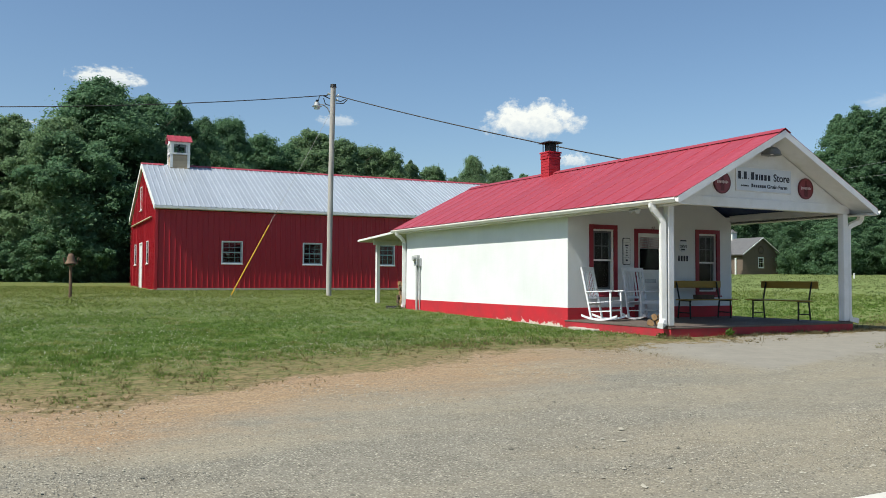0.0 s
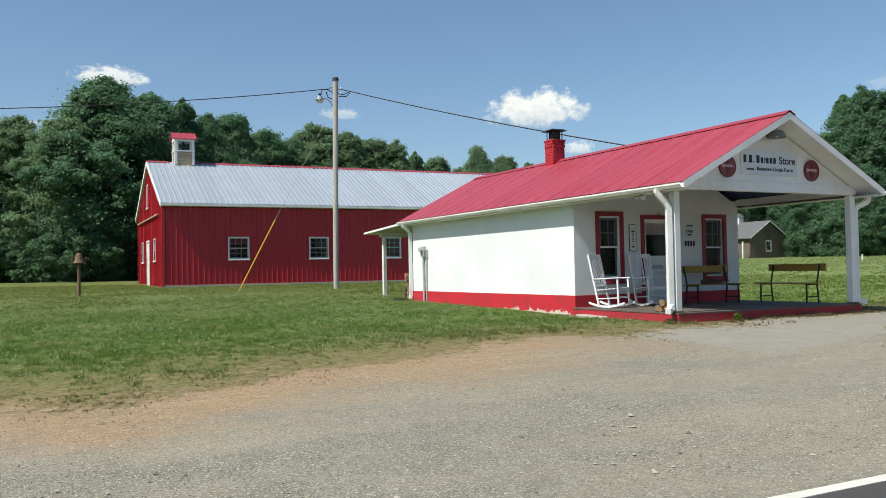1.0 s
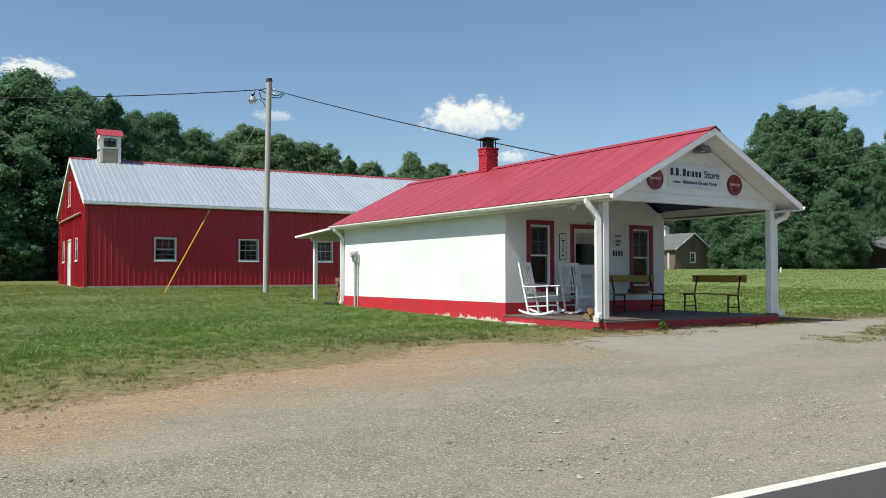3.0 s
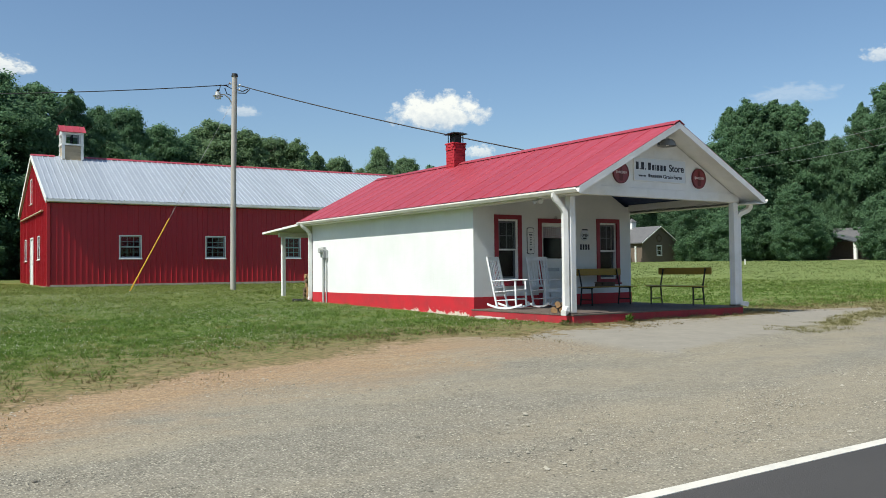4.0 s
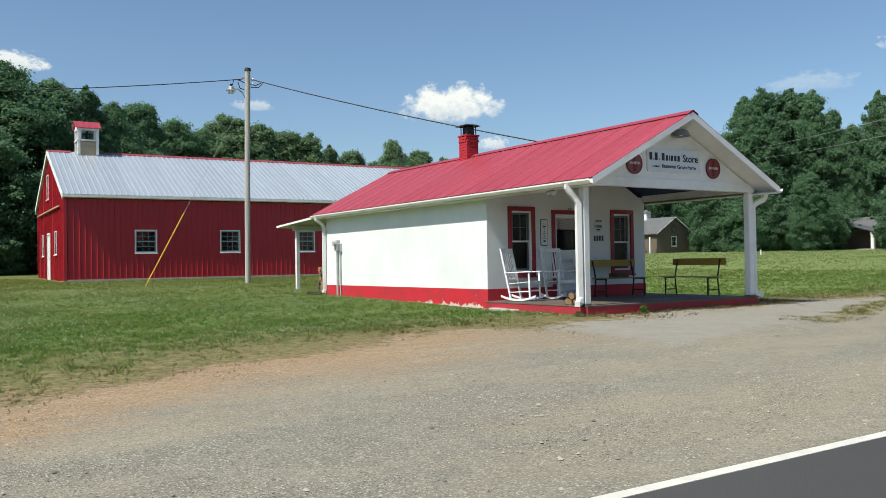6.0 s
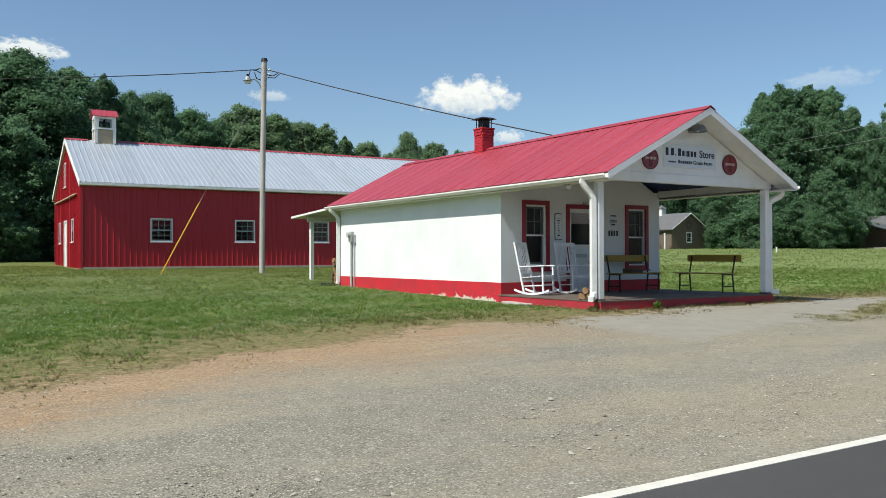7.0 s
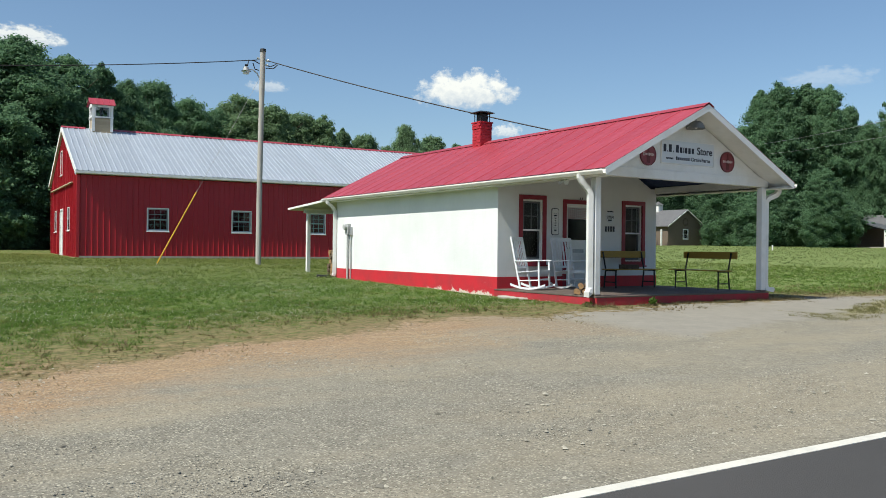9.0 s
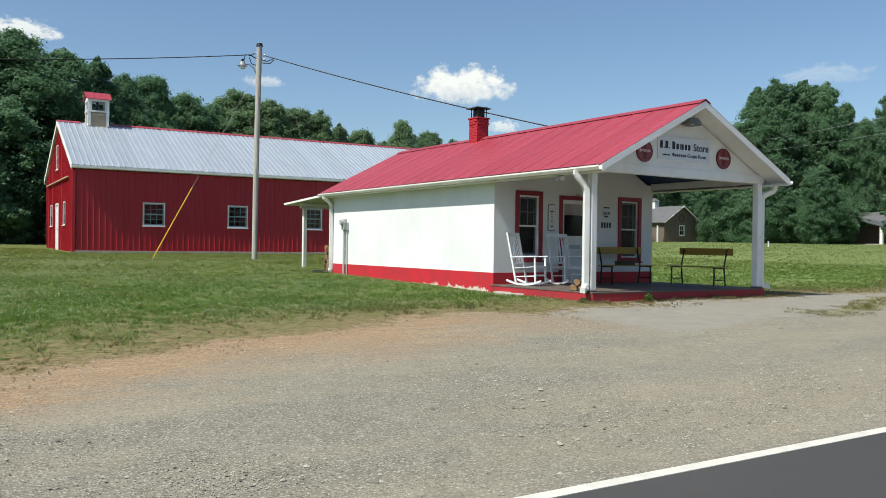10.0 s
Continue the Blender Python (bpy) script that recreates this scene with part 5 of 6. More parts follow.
def build_signs():
    y = PY - 0.062
    s = thing("store_sign", "pale rectangular store sign with dark lettering on gable", "sign", at=(0, y, 0))
    part("board", boxes((1.73, 3.31, -0.02, 0.0, 2.79, 3.255), bevel=0.003), M_SIGN, s)
    part("edge_trim", boxes((1.715, 1.73, -0.024, 0, 2.775, 3.27), (3.31, 3.325, -0.024, 0, 2.775, 3.27), (1.73, 3.31, -0.024, 0, 3.255, 3.27), (1.73, 3.31, -0.024, 0, 2.775, 2.79)), M_WHITE, s)
    # the owner's name stands as plain bars, stroke by stroke
    x = 1.78
    for wide, tall in ((0.095, 0.155), (0.025, 0.03), (0.1, 0.155), (0.025, 0.03), (0, 0), (0.105, 0.155), (0.085, 0.115), (0.03, 0.115), (0.085, 0.115), (0.085, 0.115), (0.085, 0.115)):
        if wide:
            part("name_bar", boxes((x, x + wide * 0.8, -0.025, -0.0205, 3.015, 3.015 + tall)), M_INK, s)
        x += wide + 0.018 if wide else 0.045
    words("Store", 0.215, 2.79, 3.015, -0.0225, M_INK, s, width=0.47)
    for i in range(6):
        part("name_bar", boxes((1.86 + i * 0.036, 1.885 + i * 0.036, -0.025, -0.0205, 2.868, 2.9)), M_INK, s)
    for i in range(7):
        part("name_bar", boxes((2.15 + i * 0.061, 2.19 + i * 0.061, -0.025, -0.0205, 2.862, 2.935 if i in (0,) else 2.918)), M_INK, s)
    words("Grain", 0.108, 2.6, 2.862, -0.0225, M_INK, s, width=0.3)
    words("Farm", 0.108, 2.935, 2.862, -0.0225, M_INK, s, width=0.255)
    for cx in (1.335, 3.755):
        d = thing("round_sign", "round dark red enamel sign with bottle shape", "sign", "round signs on the gable", at=(cx, y, 2.915))
        bm = bmesh.new()
        bmesh.ops.create_cone(bm, cap_ends=True, segments=48, radius1=0.22, radius2=0.205, depth=0.03, matrix=pose(0, -0.015, 0, 90))
        part("disc", bm, M_SODA, d)
        bm = bmesh.new()
        prev = None
        ring = []
        for rr, yy in ((0.222, -0.004), (0.222, -0.036), (0.206, -0.036), (0.206, -0.03)):
            ring.append([bm.verts.new((math.cos(t) * rr, yy, math.sin(t) * rr)) for t in [math.tau * i / 48 for i in range(48)]])
        for a, b in zip(ring, ring[1:]):
            for i in range(48):
                bm.faces.new((a[i], a[(i + 1) % 48], b[(i + 1) % 48], b[i]))
        part("rim", bm, M_SODADARK, d)
        part("bottle_shape", prism([(-0.045, -0.17), (0.045, -0.17), (0.05, -0.03), (0.04, 0.03), (0.02, 0.09), (0.016, 0.17), (-0.016, 0.17), (-0.02, 0.09), (-0.04, 0.03), (-0.05, -0.03)], "y", -0.036, -0.031), M_SODADARK, d)
        for i, h in enumerate((0.055, 0.035, 0.03, 0.04, 0.055, 0.035, 0.05, 0.03)):
            part("pale_bar", boxes((-0.15 + i * 0.039, -0.124 + i * 0.039, -0.0395, -0.0365 if 2 < i < 5 else -0.031, 0.002 - h / 2, 0.012 + h / 2)), M_SODAPALE, d)
    # plaque between window and door
    p = thing("wall_plaque", "narrow white plaque with black border on wall", "sign", at=(1.675, -0.004, 1.64))
    o = [(0.1 * math.cos(t) if abs(math.cos(t)) < 0.2 else 0.1 * math.copysign(1, math.cos(t)) * min(1, abs(math.cos(t)) + 0.25), 0.25 * math.copysign(1, math.sin(t)) + 0.06 * math.sin(t)) for t in [math.tau * (i + 0.5) / 24 for i in range(24)]]
    part("border", prism([(x * 1.1, z * 1.03) for x, z in o], "y", -0.012, 0), M_INK, p)
    part("face", prism([(x * 0.97, z * 0.98) for x, z in o], "y", -0.017, -0.0125), M_WHITE, p)
    for i, (w, h) in enumerate(((0.12, 0.008), (0.1, 0.03), (0.05, 0.022), (0.04, 0.022), (0.05, 0.022), (0.05, 0.022), (0.12, 0.008), (0.06, 0.04))):
        z = 0.2 - i * 0.058
        part("print_bar", boxes((-w / 2, w / 2, -0.021, -0.0175, z - h / 2, z + h / 2)), M_INK, p)
    o = thing("shop_notice", "small pale round notice with dark print on wall", "sign", at=(3.44, -0.004, 1.8))
    bm = bmesh.new()
    bmesh.ops.create_cone(bm, cap_ends=True, segments=20, radius1=0.14, radius2=0.14, depth=0.012, matrix=pose(0, -0.006, 0, 90))
    part("face", bm, M_SIGN, o)
    part("print_bar", boxes((-0.1, 0.1, -0.017, -0.0125, 0.12, 0.15)), M_INK, o)
    words("OPEN", 0.1, -0.11, -0.035, -0.0145, M_INK, o, width=0.22)
    part("print_bar", boxes((-0.07, 0.05, -0.017, -0.0125, -0.1, -0.06)), M_INK, o)
    n = thing("number_plate_bars", "four dark upright bars fixed to white wall", "sign", at=(3.28, -0.004, 1.435))
    for i in range(4):
        part("digit_bar", boxes((i * 0.088, i * 0.088 + 0.052, -0.012, 0, 0, 0.135), bevel=0.003), M_INK, n)
    hk = thing("door_hooks", "pair of small black iron hooks over door", "hook", at=(2.45, -0.036, 2.19))
    for x in (-0.03, 0.03):
        part("hook", tube([(x, 0.0, 0.0), (x, -0.02, 0.0), (x, -0.025, 0.05)], 0.008), M_BLACK, hk)


build_signs()


def gooseneck():
    g = thing("gable_lamp", "grey metal gooseneck barn lamp on the gable", "lamp", at=(2.51, PY - 0.062, 3.57))
    part("wall_plate", rod(bmesh.new(), (0, 0, 0), (0, -0.025, 0), 0.055, 0.05, 16), M_STEEL, g)
    part("neck", tube([(0, -0.02, 0), (0, -0.06, 0.06), (0, -0.1, 0.15), (0, -0.16, 0.19), (0, -0.22, 0.16), (0, -0.23, 0.08)], 0.014), M_STEEL, g)
    bm = bmesh.new()
    prof = [(0.04, 0.1), (0.1, 0.085), (0.14, 0.05), (0.165, 0.0), (0.175, -0.04), (0.19, -0.06), (0.18, -0.06), (0.16, -0.035), (0.12, 0.04), (0.06, 0.07)]
    rings = [[bm.verts.new((math.cos(t) * r, -0.23 + math.sin(t) * r, z)) for t in [math.tau * i / 24 for i in range(24)]] for r, z in prof]
    for a, b in zip(rings, rings[1:]):
        for i in range(24):
            bm.faces.new((a[i], a[(i + 1) % 24], b[(i + 1) % 24], b[i]))
    bm.faces.new(rings[0])
    part("shade", bm, M_DOME, g, "round grey enamel shade", smooth=True)
    bm = bmesh.new()
    bmesh.ops.create_uvsphere(bm, u_segments=10, v_segments=8, radius=0.045, matrix=pose(0, -0.23, -0.01))
    part("bulb", bm, M_WHITE, g)
    f = thing("flood_lamp", "twin grey floodlamp under the porch eave", "lamp", at=(-0.12, -2.5, 2.37))
    part("junction_box", rod(bmesh.new(), (0.01, 0, 0), (-0.04, 0, 0), 0.05, 0.05, 12), M_WHITE, f)
    for s in (-1, 1):
        part("lamp_head", rod(bmesh.new(), (-0.05, s * 0.03, -0.01), (-0.12, s * 0.11, -0.06), 0.024, 0.05, 12), M_GREY, f)
    m = thing("electric_meter", "grey electric meter box with conduits on wall", "meter", at=(0, 7.55, 1.4))
    part("meter_box", boxes((-0.11, 0.0, -0.1, 0.1, -0.02, 0.3), bevel=0.01), M_GREY, m)
    part("meter_dome", rod(bmesh.new(), (-0.2, 0.0, 0.2), (-0.11, 0.0, 0.2), 0.075, 0.085, 16), M_GREY, m)
    part("breaker_box", boxes((-0.08, 0.0, -0.22, -0.11, -0.05, 0.2), bevel=0.008), M_STEEL, m)
    part("conduit", rod(bmesh.new(), (-0.05, 0.02, -1.45), (-0.05, 0.02, -0.02), 0.033, n=10), M_GREY, m)
    part("conduit", rod(bmesh.new(), (-0.035, -0.15, -1.45), (-0.035, -0.15, -0.05), 0.02, n=10), M_GREY, m)
    st = thing("firewood_stack", "short stack of brown firewood by rear wall", "firewood", at=(0.1, 8.75, 0.02))
    rr = random.Random(8)
    for r in range(6):
        for k in range(4):
            part("log", rod(bmesh.new(), (0.0 + rr.uniform(-0.05, 0.04), k * 0.15, 0.1 + r * 0.14), (0.55 + rr.uniform(-0.05, 0.05), k * 0.15, 0.1 + r * 0.14), rr.uniform(0.06, 0.078), rr.uniform(0.055, 0.075), 8), M_LOG if rr.random() < 0.25 else M_LOGBARK, st)


gooseneck()


# ---- utility pole, wires, guy ----
def sagging(a, b, sag, n=28):
    a, b = Vector(a), Vector(b)
    return [a.lerp(b, i / n) - Vector((0, 0, sag * 4 * (i / n) * (1 - i / n))) for i in range(n + 1)]


def build_pole():
    px, py = -0.26, 14.64
    po = thing("utility_pole", "weathered grey wooden utility pole with street light", "utility pole", at=(px, py, 0.28))
    R = Vector((0.94, -0.34, 0))
    part("shaft", tube([(0, 0, -0.4), (0.02, 0, 2.5), (0.05, -0.01, 5), (0.1, -0.02, 8.0)], 0.1, 14), M_POLE, po)
    part("top_cap", rod(bmesh.new(), (0.1, -0.02, 7.95), (0.1, -0.02, 8.06), 0.125, 0.105, 14), M_BLACK, po)
    q = lambda u, z, d=0.0: Vector((0.09, -0.02, z)) + R * u + Vector((-0.34, -0.94, 0)) * d
    arm = part("lamp_arm", tube([q(-0.1, 6.95), q(-0.2, 7.15), q(-0.36, 7.27), q(-0.55, 7.27)], 0.025), M_STEEL, po)
    head = part("lamp_head", rod(bmesh.new(), q(-0.6, 7.22), q(-0.6, 7.36), 0.12, 0.09, 14), M_GREY, po, "grey street-light head")
    part("photo_cell", rod(bmesh.new(), q(-0.6, 7.36), q(-0.6, 7.45), 0.045, 0.04, 10), M_BLACK, head)
    part("reflector", rod(bmesh.new(), q(-0.6, 7.2), q(-0.6, 7.235), 0.19, 0.13, 16), M_STEEL, head)
    part("refractor", rod(bmesh.new(), q(-0.6, 7.1), q(-0.6, 7.22), 0.11, 0.135, 14), M_SIGN, head)
    for u, z in ((-0.2, 7.68), (0.22, 7.62), (0.2, 7.45)):
        part("insulator", rod(bmesh.new(), q(u * 0.55, z), q(u, z + 0.03), 0.035, 0.05, 10), M_GREY, po)
    for k, pts in enumerate(([q(-0.55, 7.4), q(-0.5, 7.62), q(-0.3, 7.6), q(-0.1, 7.5)], [q(-0.35, 7.52), q(-0.28, 7.3), q(-0.12, 7.25)], [q(0.12, 7.35), q(0.4, 7.35), q(0.55, 7.5)], [q(0.12, 7.45), q(0.3, 7.42), q(0.5, 7.52)])):
        part("jumper", tube(pts, 0.02, 6), M_CABLE, po)
    top = po.matrix_basis @ q(-0.15, 7.62)
    w = part("overhead_cable", tube([(px + x, 14.66 + 0.19 * -x, 7.93 + 0.00364 * ((x + 20.2) ** 2 - 20.2 ** 2)) for x in [-0.1 - i * 1.35 for i in range(30)]], 0.018, 6), M_CABLE)
    tagged(w, "black overhead cable strung from the utility pole", "cable")
    w = part("overhead_cable", tube(sagging((px + 0.3, py - 0.1, 7.9), (4.06, 3.05, 4.36), 0.09), 0.02, 6), M_CABLE)
    tagged(w, "black service drop cable to the store roof", "cable")
    ms = thing("service_mast", "grey steel service mast on store roof", "mast", at=(4.06, 3.05, roof_z(4.06) - 0.05))
    part("mast_pipe", rod(bmesh.new(), (0, 0, 0), (0, 0, 4.3 - roof_z(4.06)), 0.03), M_STEEL, ms)
    g = thing("guy_wire", "steel guy wire with yellow guard beside pole", "guy wire")
    foot, head = Vector((-3.93, 14.75, 0.3)), Vector((px + 0.05, py, 7.35))
    part("strand", rod(bmesh.new(), foot, head, 0.006, n=6), M_STRAND, g)
    part("guard", rod(bmesh.new(), foot.lerp(head, 0.01), foot.lerp(head, 0.37), 0.022, n=8), M_GUARD, g, "yellow plastic guy guard")
    part("anchor_rod", rod(bmesh.new(), foot - Vector((0.1, 0, 0.2)), foot.lerp(head, 0.012), 0.014), M_STEEL, g)
    for a, b in (((84.0, 57.3, 15.3), (24.5, 3.3, 6.9)), ((86.0, 56.0, 14.2), (25.2, 2.6, 6.35))):
        w = part("overhead_cable", tube(sagging(a, b, 0.15), 0.011, 6), M_STRAND)
        tagged(w, "thin grey power line in front of far trees", "cable")


build_pole()


def build_bell():
    b = thing("dinner_bell", "rusty iron dinner bell on a brown post", "bell", at=(-9.17, 14.55, ground_z(-9.17, 14.55) - 0.03))
    b.scale = (0.88, 0.88, 0.97)
    part("post", rod(bmesh.new(), (0, 0, -0.2), (0, 0, 1.12), 0.06, 0.055, 10), M_RUST, b)
    part("yoke", tube([(-0.24, 0, 1.38), (-0.22, 0, 1.2), (-0.05, 0, 1.1), (0.05, 0, 1.1), (0.22, 0, 1.2), (0.24, 0, 1.38)], 0.022), M_RUST, b)
    bm = bmesh.new()
    prof = [(0.02, 1.52), (0.08, 1.5), (0.12, 1.42), (0.14, 1.3), (0.2, 1.2), (0.225, 1.17), (0.2, 1.17), (0.12, 1.28)]
    rings = [[bm.verts.new((math.cos(t) * r, math.sin(t) * r, z)) for t in [math.tau * i / 20 for i in range(20)]] for r, z in prof]
    for a, c in zip(rings, rings[1:]):
        for i in range(20):
            bm.faces.new((a[i], a[(i + 1) % 20], c[(i + 1) % 20], c[i]))
    bm.faces.new(rings[0])
    part("bell_body", bm, M_RUST, b, smooth=True)
    part("crank_arm", tube([(0.24, 0, 1.38), (0.3, 0, 1.36), (0.32, 0, 1.26)], 0.014), M_RUST, b)


build_bell()


# ---- far houses ----
def far_house(name, label, x0, y0, wd, ln, eave, ridge, wall, porch=False):
    z = ground_z(x0 + wd / 2, y0 + ln / 2) - 0.15
    h = thing(name, label, "house", at=(x0, y0, z))
    part("wall", pierced(0, wd, 0, eave, 0, 0.2, [(wd * 0.5 - 0.35, wd * 0.5 + 0.45, 1.0, 2.15)]), wall, h)
    part("wall", boxes((0, 0.2, 0.2, ln, 0, eave)), wall, h)
    part("wall", boxes((wd - 0.2, wd, 0.2, ln, 0, eave)), wall, h)
    part("wall", boxes((0.2, wd - 0.2, ln - 0.2, ln, 0, eave)), wall, h)
    part("gable", prism([(0, eave), (wd, eave), (wd / 2, ridge - 0.1)], "y", 0, 0.2), wall, h)
    hung_window(h, wd * 0.5 - 0.35, wd * 0.5 + 0.45, 1.0, 2.15, -0.01, 2, 2, M_WHITE, 0.1, M_WHITE)
    k = (ridge - eave) / (wd / 2)
    for s in (-1, 1):
        e = -0.4 if s < 0 else wd + 0.4
        part("roof", prism([(e, eave - 0.4 * k), (wd / 2, ridge), (wd / 2, ridge + 0.12), (e, eave - 0.4 * k + 0.12)], "y", -0.4, ln + 0.4), M_SHINGLE, h, "grey shingled roof")
        part("barge_board", prism([(e, eave - 0.4 * k - 0.02), (wd / 2, ridge - 0.02), (wd / 2, ridge + 0.1), (e, eave - 0.4 * k + 0.1)], "y", -0.44, -0.402), M_WHITE, h)
    return h, z


def build_far():
    h, z = far_house("outbuilding", "small brown brick house with grey shingle roof", 69.8, 58.9, 6.3, 11, 2.7, 4.62, M_BROWNBRICK)
    part("side_door", boxes((-0.04, 0.0, 2.2, 3.2, 0, 2.1)), M_WHITE, h)
    for y in (-0.1, 1.6):
        part("porch_post", boxes((-1.3, -1.14, y, y + 0.16, 0, 2.1)), M_WHITE, h)
    bm = bmesh.new()
    rings = []
    for i in range(20):
        t = math.tau * i / 20
        c, d = Vector((3.15 + 0.42 * math.cos(t), -0.05, 3.15 + 0.42 * math.sin(t))), Vector((math.cos(t), 0, math.sin(t)))
        rings.append([bm.verts.new(c + d * 0.11 * math.cos(a) + Vector((0, 1, 0)) * 0.06 * math.sin(a)) for a in [math.tau * j / 6 for j in range(6)]])
    for i in range(20):
        a, b = rings[i], rings[(i + 1) % 20]
        for j in range(6):
            bm.faces.new((a[j], a[(j + 1) % 6], b[(j + 1) % 6], b[j]))
    part("wreath", bm, M_BARK, h, "dark wreath on the gable")
    cu = new("roof_cupola")
    cu.parent = h
    part("cupola_box", boxes((2.75, 3.55, 4.2, 5.0, 4.4, 5.47)), M_WHITE, cu)
    bm = bmesh.new()
    bmesh.ops.create_cone(bm, cap_ends=True, segments=4, radius1=0.72, radius2=0.02, depth=0.5, matrix=pose(3.15, 4.6, 5.72, 0, 0, 45))
    part("cupola_cap", bm, M_SHINGLE, cu)
    h2, z2 = far_house("farmhouse", "dark farmhouse with white-posted porch under trees", 86.3, 39.3, 9.0, 9, 2.4, 4.0, M_BROWNBRICK)
    # Roof takes a dark colour that carries the shade of the overhanging trees.
    part("porch_roof", prism([(-1.3, 1.9), (4.2, 3.45), (4.2, 3.6), (-1.3, 2.05)], "x", -3.0, 0), M_DIM, h2)
    for y in (-0.8,):
        part("porch_post", boxes((-2.9, -2.55, y, y + 0.35, 0, 2.03)), M_WHITE, h2, "white square porch post")
    part("porch_slab", boxes((-3.1, 0, -1, 9.2, -0.3, 0.12)), M_CONC, h2)


build_far()


# ---- grass, clover, stones ----
def soup(name, pts, size, mat, label, category):
    """One mesh out of many loose little faces of `size` corners each."""
    n = len(pts) // size
    me = bpy.data.meshes.new(name)
    me.vertices.add(len(pts))
    me.vertices.foreach_set("co", np.asarray(pts, dtype=np.float32).ravel())
    me.loops.add(len(pts))
    me.loops.foreach_set("vertex_index", np.arange(len(pts)))
    me.polygons.add(n)
    me.polygons.foreach_set("loop_start", np.arange(0, len(pts), size))
    me.update()
    me.validate()
    return tagged(part(name, me, mat), label, category, kind="stuff")


def scatter_blades(name, mat, label, n, seed, area, density, hgt, wid):
    r = np.random.RandomState(seed)
    if area:
        x = r.uniform(area[0], area[1], n)
        y = r.uniform(area[2], area[3], n)
    else:  # thinning out with the way from the road's shoulder
        way, bear = 6.5 + 37.5 * r.rand(n) ** 1.7, np.radians(r.uniform(-6, 66, n))
        x, y = -11.3 + way * np.sin(bear), -15.4 + way * np.cos(bear)
    # blades stand in tufts of six
    far = np.hypot(x + 11.3, y + 15.4)
    c = r.randint(0, n, n // 6)[r.randint(0, n // 6, n)]
    x, y = x[c] + r.normal(size=n) * 0.0016 * far[c], y[c] + r.normal(size=n) * 0.0016 * far[c]
    edge = np.interp(x, np.linspace(-40, 60, 400), [field_edge(v) for v in np.linspace(-40, 60, 400)])
    clump = np.array([noise.noise((a * 1.1, b * 1.1, 3.3)) for a, b in zip(x, y)])
    fine = np.array([noise.noise((a * 4.5, b * 4.5, 8.1)) for a, b in zip(x, y)])
    inward = y - edge + clump * 0.8 + fine * 0.35
    keep = r.rand(n) < density(x, y, inward, clump)
    keep &= ~((x > -0.12) & (x < 5.2) & (y > -3.4) & (y < 8.6))
    keep &= ~((x > -5.6) & (x < 24) & (y > 21.6 - 0.034 * (x + 5.4)))
    x, y = x[keep], y[keep]
    n = len(x)
    z = np.array([ground_z(a, b) for a, b in zip(x, y)]) - 0.015
    d = np.hypot(x + 11.3, y + 15.4)
    h = hgt * r.uniform(0.5, 1.3, n) * np.clip(0.9 + 1.3 * fine[keep], 0.35, 1.9) * np.clip(0.4 + 0.3 * inward[keep], 0.55, 1)
    w = wid * np.clip(d / 12, 0.8, 3.4) * r.uniform(0.7, 1.3, n)
    h *= np.clip(d / 32, 1, 1.25)
    a = r.uniform(0, math.tau, n)
    lean = r.uniform(0.3, 1.4, n) * h
    b = r.uniform(0, math.tau, n)
    base = np.stack([x, y, z], 1)
    side = np.stack([np.cos(a) * w, np.sin(a) * w, np.zeros(n)], 1)
    tip = base + np.stack([np.cos(b) * lean, np.sin(b) * lean, h], 1)
    return soup(name, np.stack([base - side, base + side, tip], 1).reshape(-1, 3), 3, mat, label, "grass")


scatter_blades("lawn_grass", M_BLADE, "short mown green lawn grass with bare spots", 900000, 1, None,
               lambda x, y, d, c: np.clip(d * 0.4 - 0.12, 0, 1) * np.clip(0.9 + c * 0.6, 0.5, 1), 0.05, 0.0065)
scatter_blades("field_grass", M_FIELDBLADE, "longer field grass beyond the store", 300000, 9, (5, 95, -3, 62),
               lambda x, y, d, c: np.clip(d - 0.3, 0, 1) * np.clip(0.6 + c, 0.1, 1) * np.clip(1.3 - np.hypot(x, y) / 110, 0, 1), 0.06, 0.011)
scatter_blades("dry_grass", M_DRYBLADE, "straw-coloured dry grass along the gravel's edge", 260000, 2, (-22, 16, -9, 3),
               lambda x, y, d, c: np.clip(1.2 - np.abs(d - 0.7) * 0.75, 0, 1) * 0.8 + (d > 0.3) * (d < 5) * np.clip(c + 0.1, 0, 1) * 0.5, 0.06, 0.0065)
scatter_blades("porch_fringe", M_DRYBLADE, "dry straw and weeds along the porch edge", 9000, 12, (-0.6, 6, -3.75, -3.38),
               lambda x, y, d, c: np.clip(0.5 + c, 0, 1), 0.11, 0.005)
scatter_blades("dry_tongue", M_DULLBLADE, "thin dull grass strip growing across the gravel lot", 80000, 13, (2, 13, -7.2, -3),
               lambda x, y, d, c: np.clip(1 - np.abs(y - (0.35 * x - 7.5)) * 1.5 + c, 0, 1) * 0.8, 0.07, 0.006)


scatter_blades("crack_weeds", M_DULLBLADE, "sparse weeds in a crack of the worn apron", 4000, 14, (2.5, 3.0, -6.1, -3.7),
               lambda x, y, d, c: (np.abs(x - 2.74 - c * 0.1) < 0.03) * np.clip(0.5 + c, 0, 1), 0.05, 0.006)


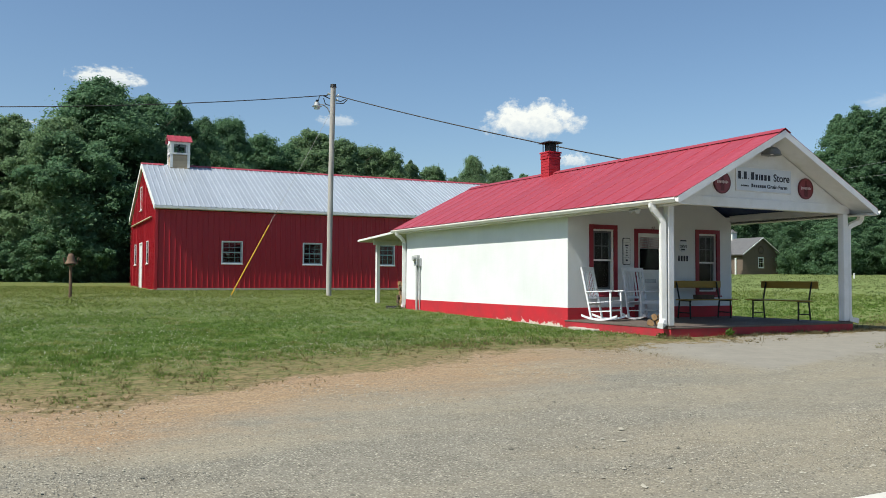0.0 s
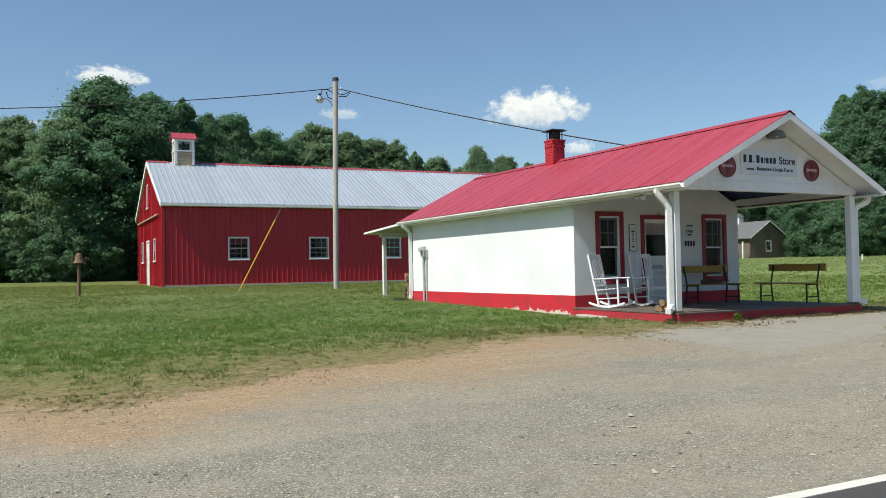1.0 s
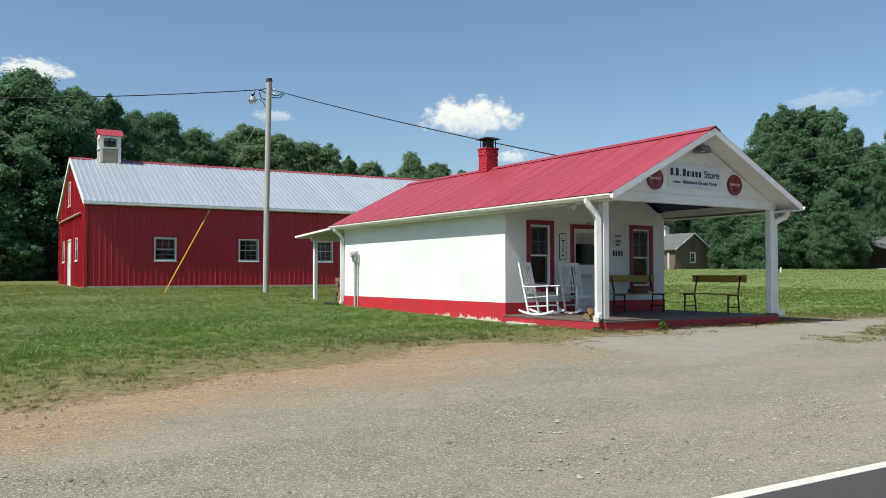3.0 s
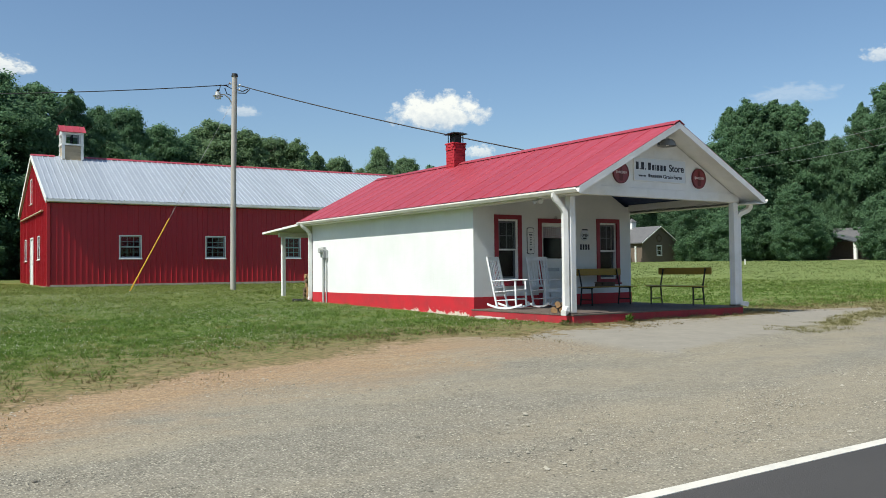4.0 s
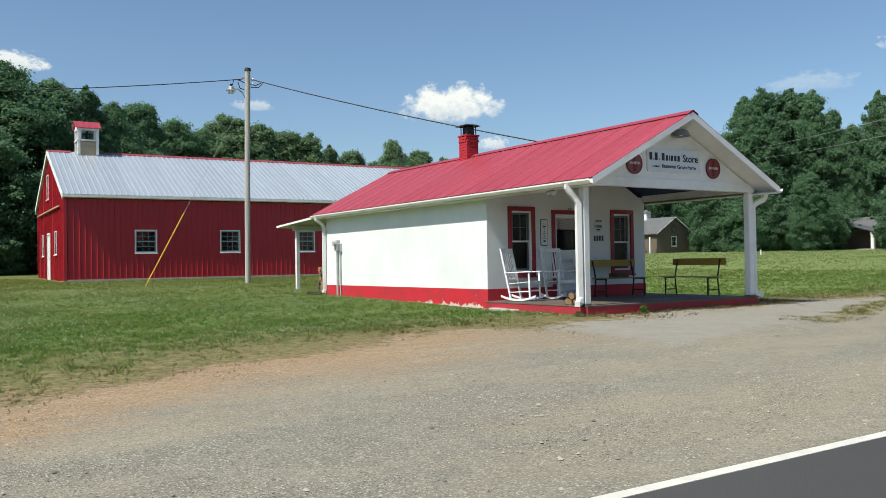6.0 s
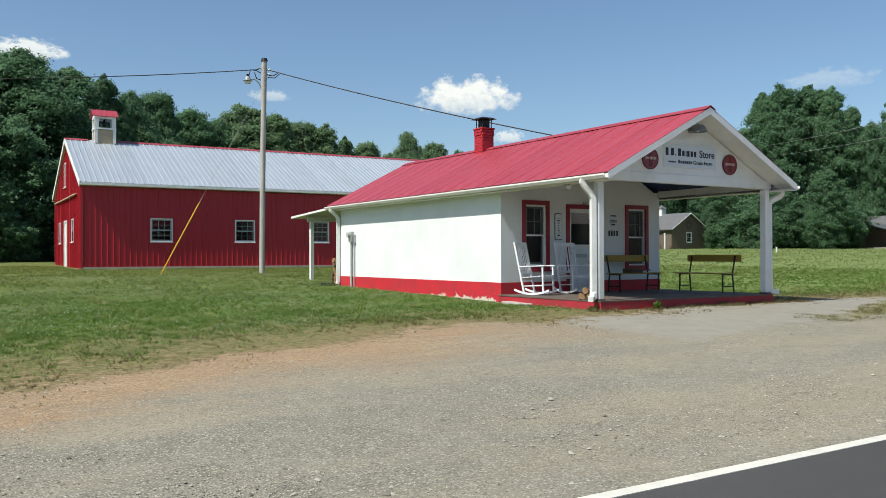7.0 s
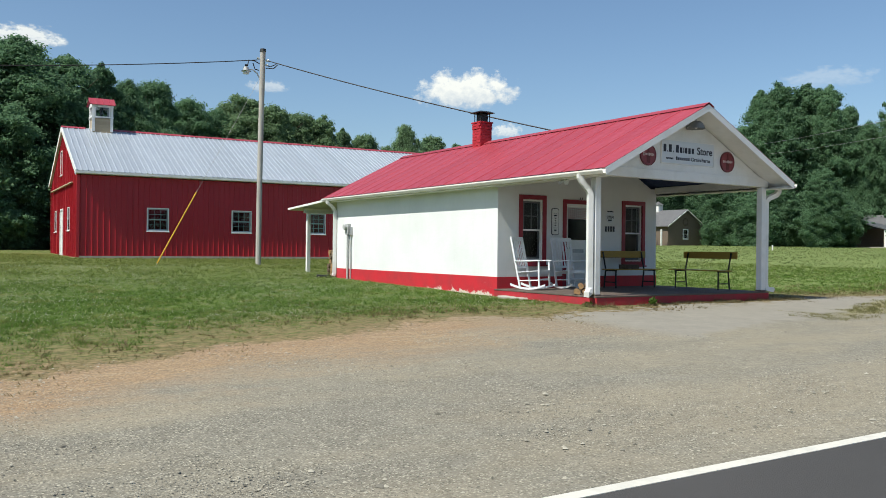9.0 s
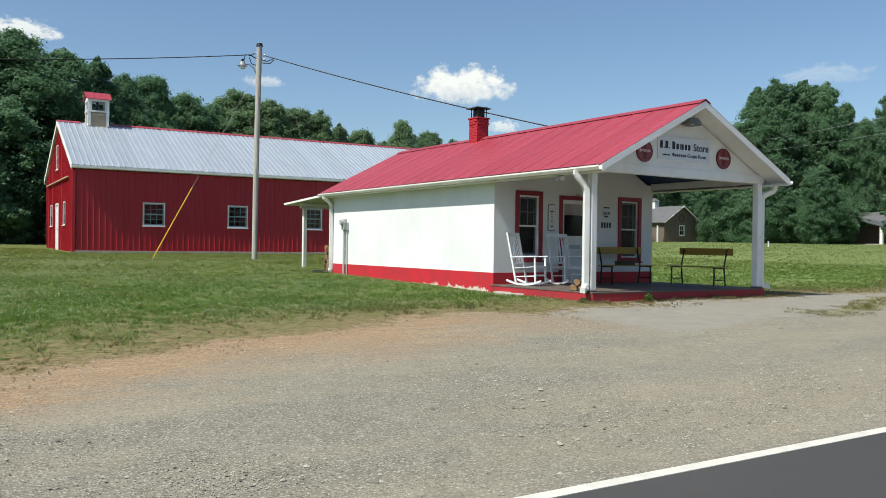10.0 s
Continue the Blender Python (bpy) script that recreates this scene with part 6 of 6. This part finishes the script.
def small_solids(name, mat, label, category, xs, ys, zs, size, seed, flat=0.6):
    r = np.random.RandomState(seed)
    octa = np.array([(1, 0, 0), (-1, 0, 0), (0, 1, 0), (0, -1, 0), (0, 0, 1), (0, 0, -1)], float)
    tri = np.array([(0, 2, 4), (2, 1, 4), (1, 3, 4), (3, 0, 4)] + ([(2, 0, 5), (1, 2, 5), (3, 1, 5), (0, 3, 5)] if len(xs) < 20000 else []))
    n = len(xs)
    v = octa[None] * r.uniform(0.6, 1.2, (n, 6, 1)) * np.asarray(size)[:, None, None]
    v[:, :, 2] *= flat
    a = r.uniform(0, math.tau, n)
    ca, sa = np.cos(a)[:, None], np.sin(a)[:, None]
    w = np.stack([v[:, :, 0] * ca - v[:, :, 1] * sa, v[:, :, 0] * sa + v[:, :, 1] * ca, v[:, :, 2]], 2)
    w += np.stack([xs, ys, zs], 1)[:, None, :]
    me = bpy.data.meshes.new(name)
    faces = (tri[None] + (np.arange(n) * 6)[:, None, None]).reshape(-1, 3)
    me.vertices.add(n * 6)
    me.vertices.foreach_set("co", w.astype(np.float32).ravel())
    me.loops.add(len(faces) * 3)
    me.loops.foreach_set("vertex_index", faces.ravel())
    me.polygons.add(len(faces))
    me.polygons.foreach_set("loop_start", np.arange(0, len(faces) * 3, 3))
    me.update()
    me.validate()
    return tagged(part(name, me, mat), label, category, kind="stuff")


def build_small():
    r = np.random.RandomState(4)
    x, y = r.uniform(-14, 2, 26000), r.uniform(-8, 14, 26000)
    c = np.array([noise.noise((a * 0.45, b * 0.45, 1.7)) for a, b in zip(x, y)])
    e = np.array([field_edge(v) for v in x])
    k = (y > e + 1.4) & (r.rand(len(x)) < 0.65 + c) & ~((x > -0.3) & (y > -3.6))
    x, y = x[k], y[k]
    z = np.array([ground_z(a, b) for a, b in zip(x, y)])
    small_solids("clover_heads", M_CLOVER, "white clover flower heads scattered in lawn", "clover", x, y, z + r.uniform(0.03, 0.07, len(x)), r.uniform(0.005, 0.0095, len(x)), 5, 1.0)
    # loose stones: fine grit all over, larger ones by the road
    n = 240000
    way, bear = r.uniform(3.2, 17, n), np.radians(r.uniform(-8, 75, n))
    x, y = -11.3 + way * np.sin(bear), -15.4 + way * np.cos(bear)
    e = np.interp(x, np.linspace(-40, 60, 400), [field_edge(v) for v in np.linspace(-40, 60, 400)])
    c = np.array([noise.noise((a * 0.8, b * 1.6, 5.1)) for a, b in zip(x, y)])
    k = (y < e - 0.1) & (y > -11.8) & (r.rand(n) < np.clip((e - y) / 3.0, 0.25, 1)) & ((y < -6.9 + 0.23 * x) | (x < -2.2) | (r.rand(n) < 0.08)) & (r.rand(n) < np.clip(0.55 + c * 1.2, 0.08, 1)) & ~((x > -0.3) & (y > -3.5))
    x, y = x[k], y[k]
    z = np.array([ground_z(a, b) for a, b in zip(x, y)])
    s = (r.gamma(1.8, 0.0018, len(x)) + 0.003) * np.clip(np.hypot(x + 11.3, y + 15.4) / 8, 0.75, 1.15)
    big = r.rand(len(x)) < np.clip(0.03 * np.exp(-(y + 11.8) / 0.8), 0.0005, 1)
    s = np.where(big, s + r.uniform(0.006, 0.02, len(x)), s)
    small_solids("loose_stones", M_STONES, "loose pale and dark gravel stones on lot", "gravel", x, y, z + s * 0.1, s, 6)


k = Mat("loose_gravel", (0.4, 0.37, 0.33), 0.85, 0, 0.2)
M_STONES = k.base(k.mix(k.random(True), (0.12, 0.112, 0.09), (0.4, 0.372, 0.3))).bump(k.noise(60, 3), 0.3, 0.004).m
build_small()


def weed(at, size, seed):
    w = thing("weed_clump", "green leafy weed growing by the porch edge", "weed", at=at)
    r = random.Random(seed)
    for i in range(26):
        a, t = r.uniform(0, math.tau), r.uniform(0.2, 1.2)
        ln = size * r.uniform(0.6, 1.2)
        d = Vector((math.cos(a) * math.sin(t), math.sin(a) * math.sin(t), math.cos(t)))
        s = Vector((-math.sin(a), math.cos(a), 0)) * size * 0.13
        bm = bmesh.new()
        m = d * ln * 0.55 + Vector((0, 0, 0.02))
        e = d * ln - Vector((0, 0, ln * 0.15 * t))
        v = [bm.verts.new(p) for p in (Vector((0, 0, 0)), m - s, e, m + s)]
        bm.faces.new((v[0], v[1], v[2]))
        bm.faces.new((v[0], v[2], v[3]))
        part("leaf", bm, M_BLADE, w)


mk = thing("marker_post", "short pale marker post in the far field", "post", at=(53.35, 31.7, ground_z(53.35, 31.7)))
part("post", boxes((-0.05, 0.05, -0.05, 0.05, -0.3, 0.5), bevel=0.01), M_WHITE, mk)
dp = tagged(part("drain_hose", tube([(-0.26, 8.42, 0.1), (-0.36, 8.46, 0.09), (-0.48, 8.5, 0.09), (-0.6, 8.58, 0.1)], 0.05, 10), M_BLACK), "black corrugated drain hose lying on grass", "hose")


weed((1.25, -3.52, -0.1), 0.19, 1)
weed((-0.25, -3.3, -0.1), 0.12, 2)
weed((-0.3, 8.3, 0.03), 0.16, 3)
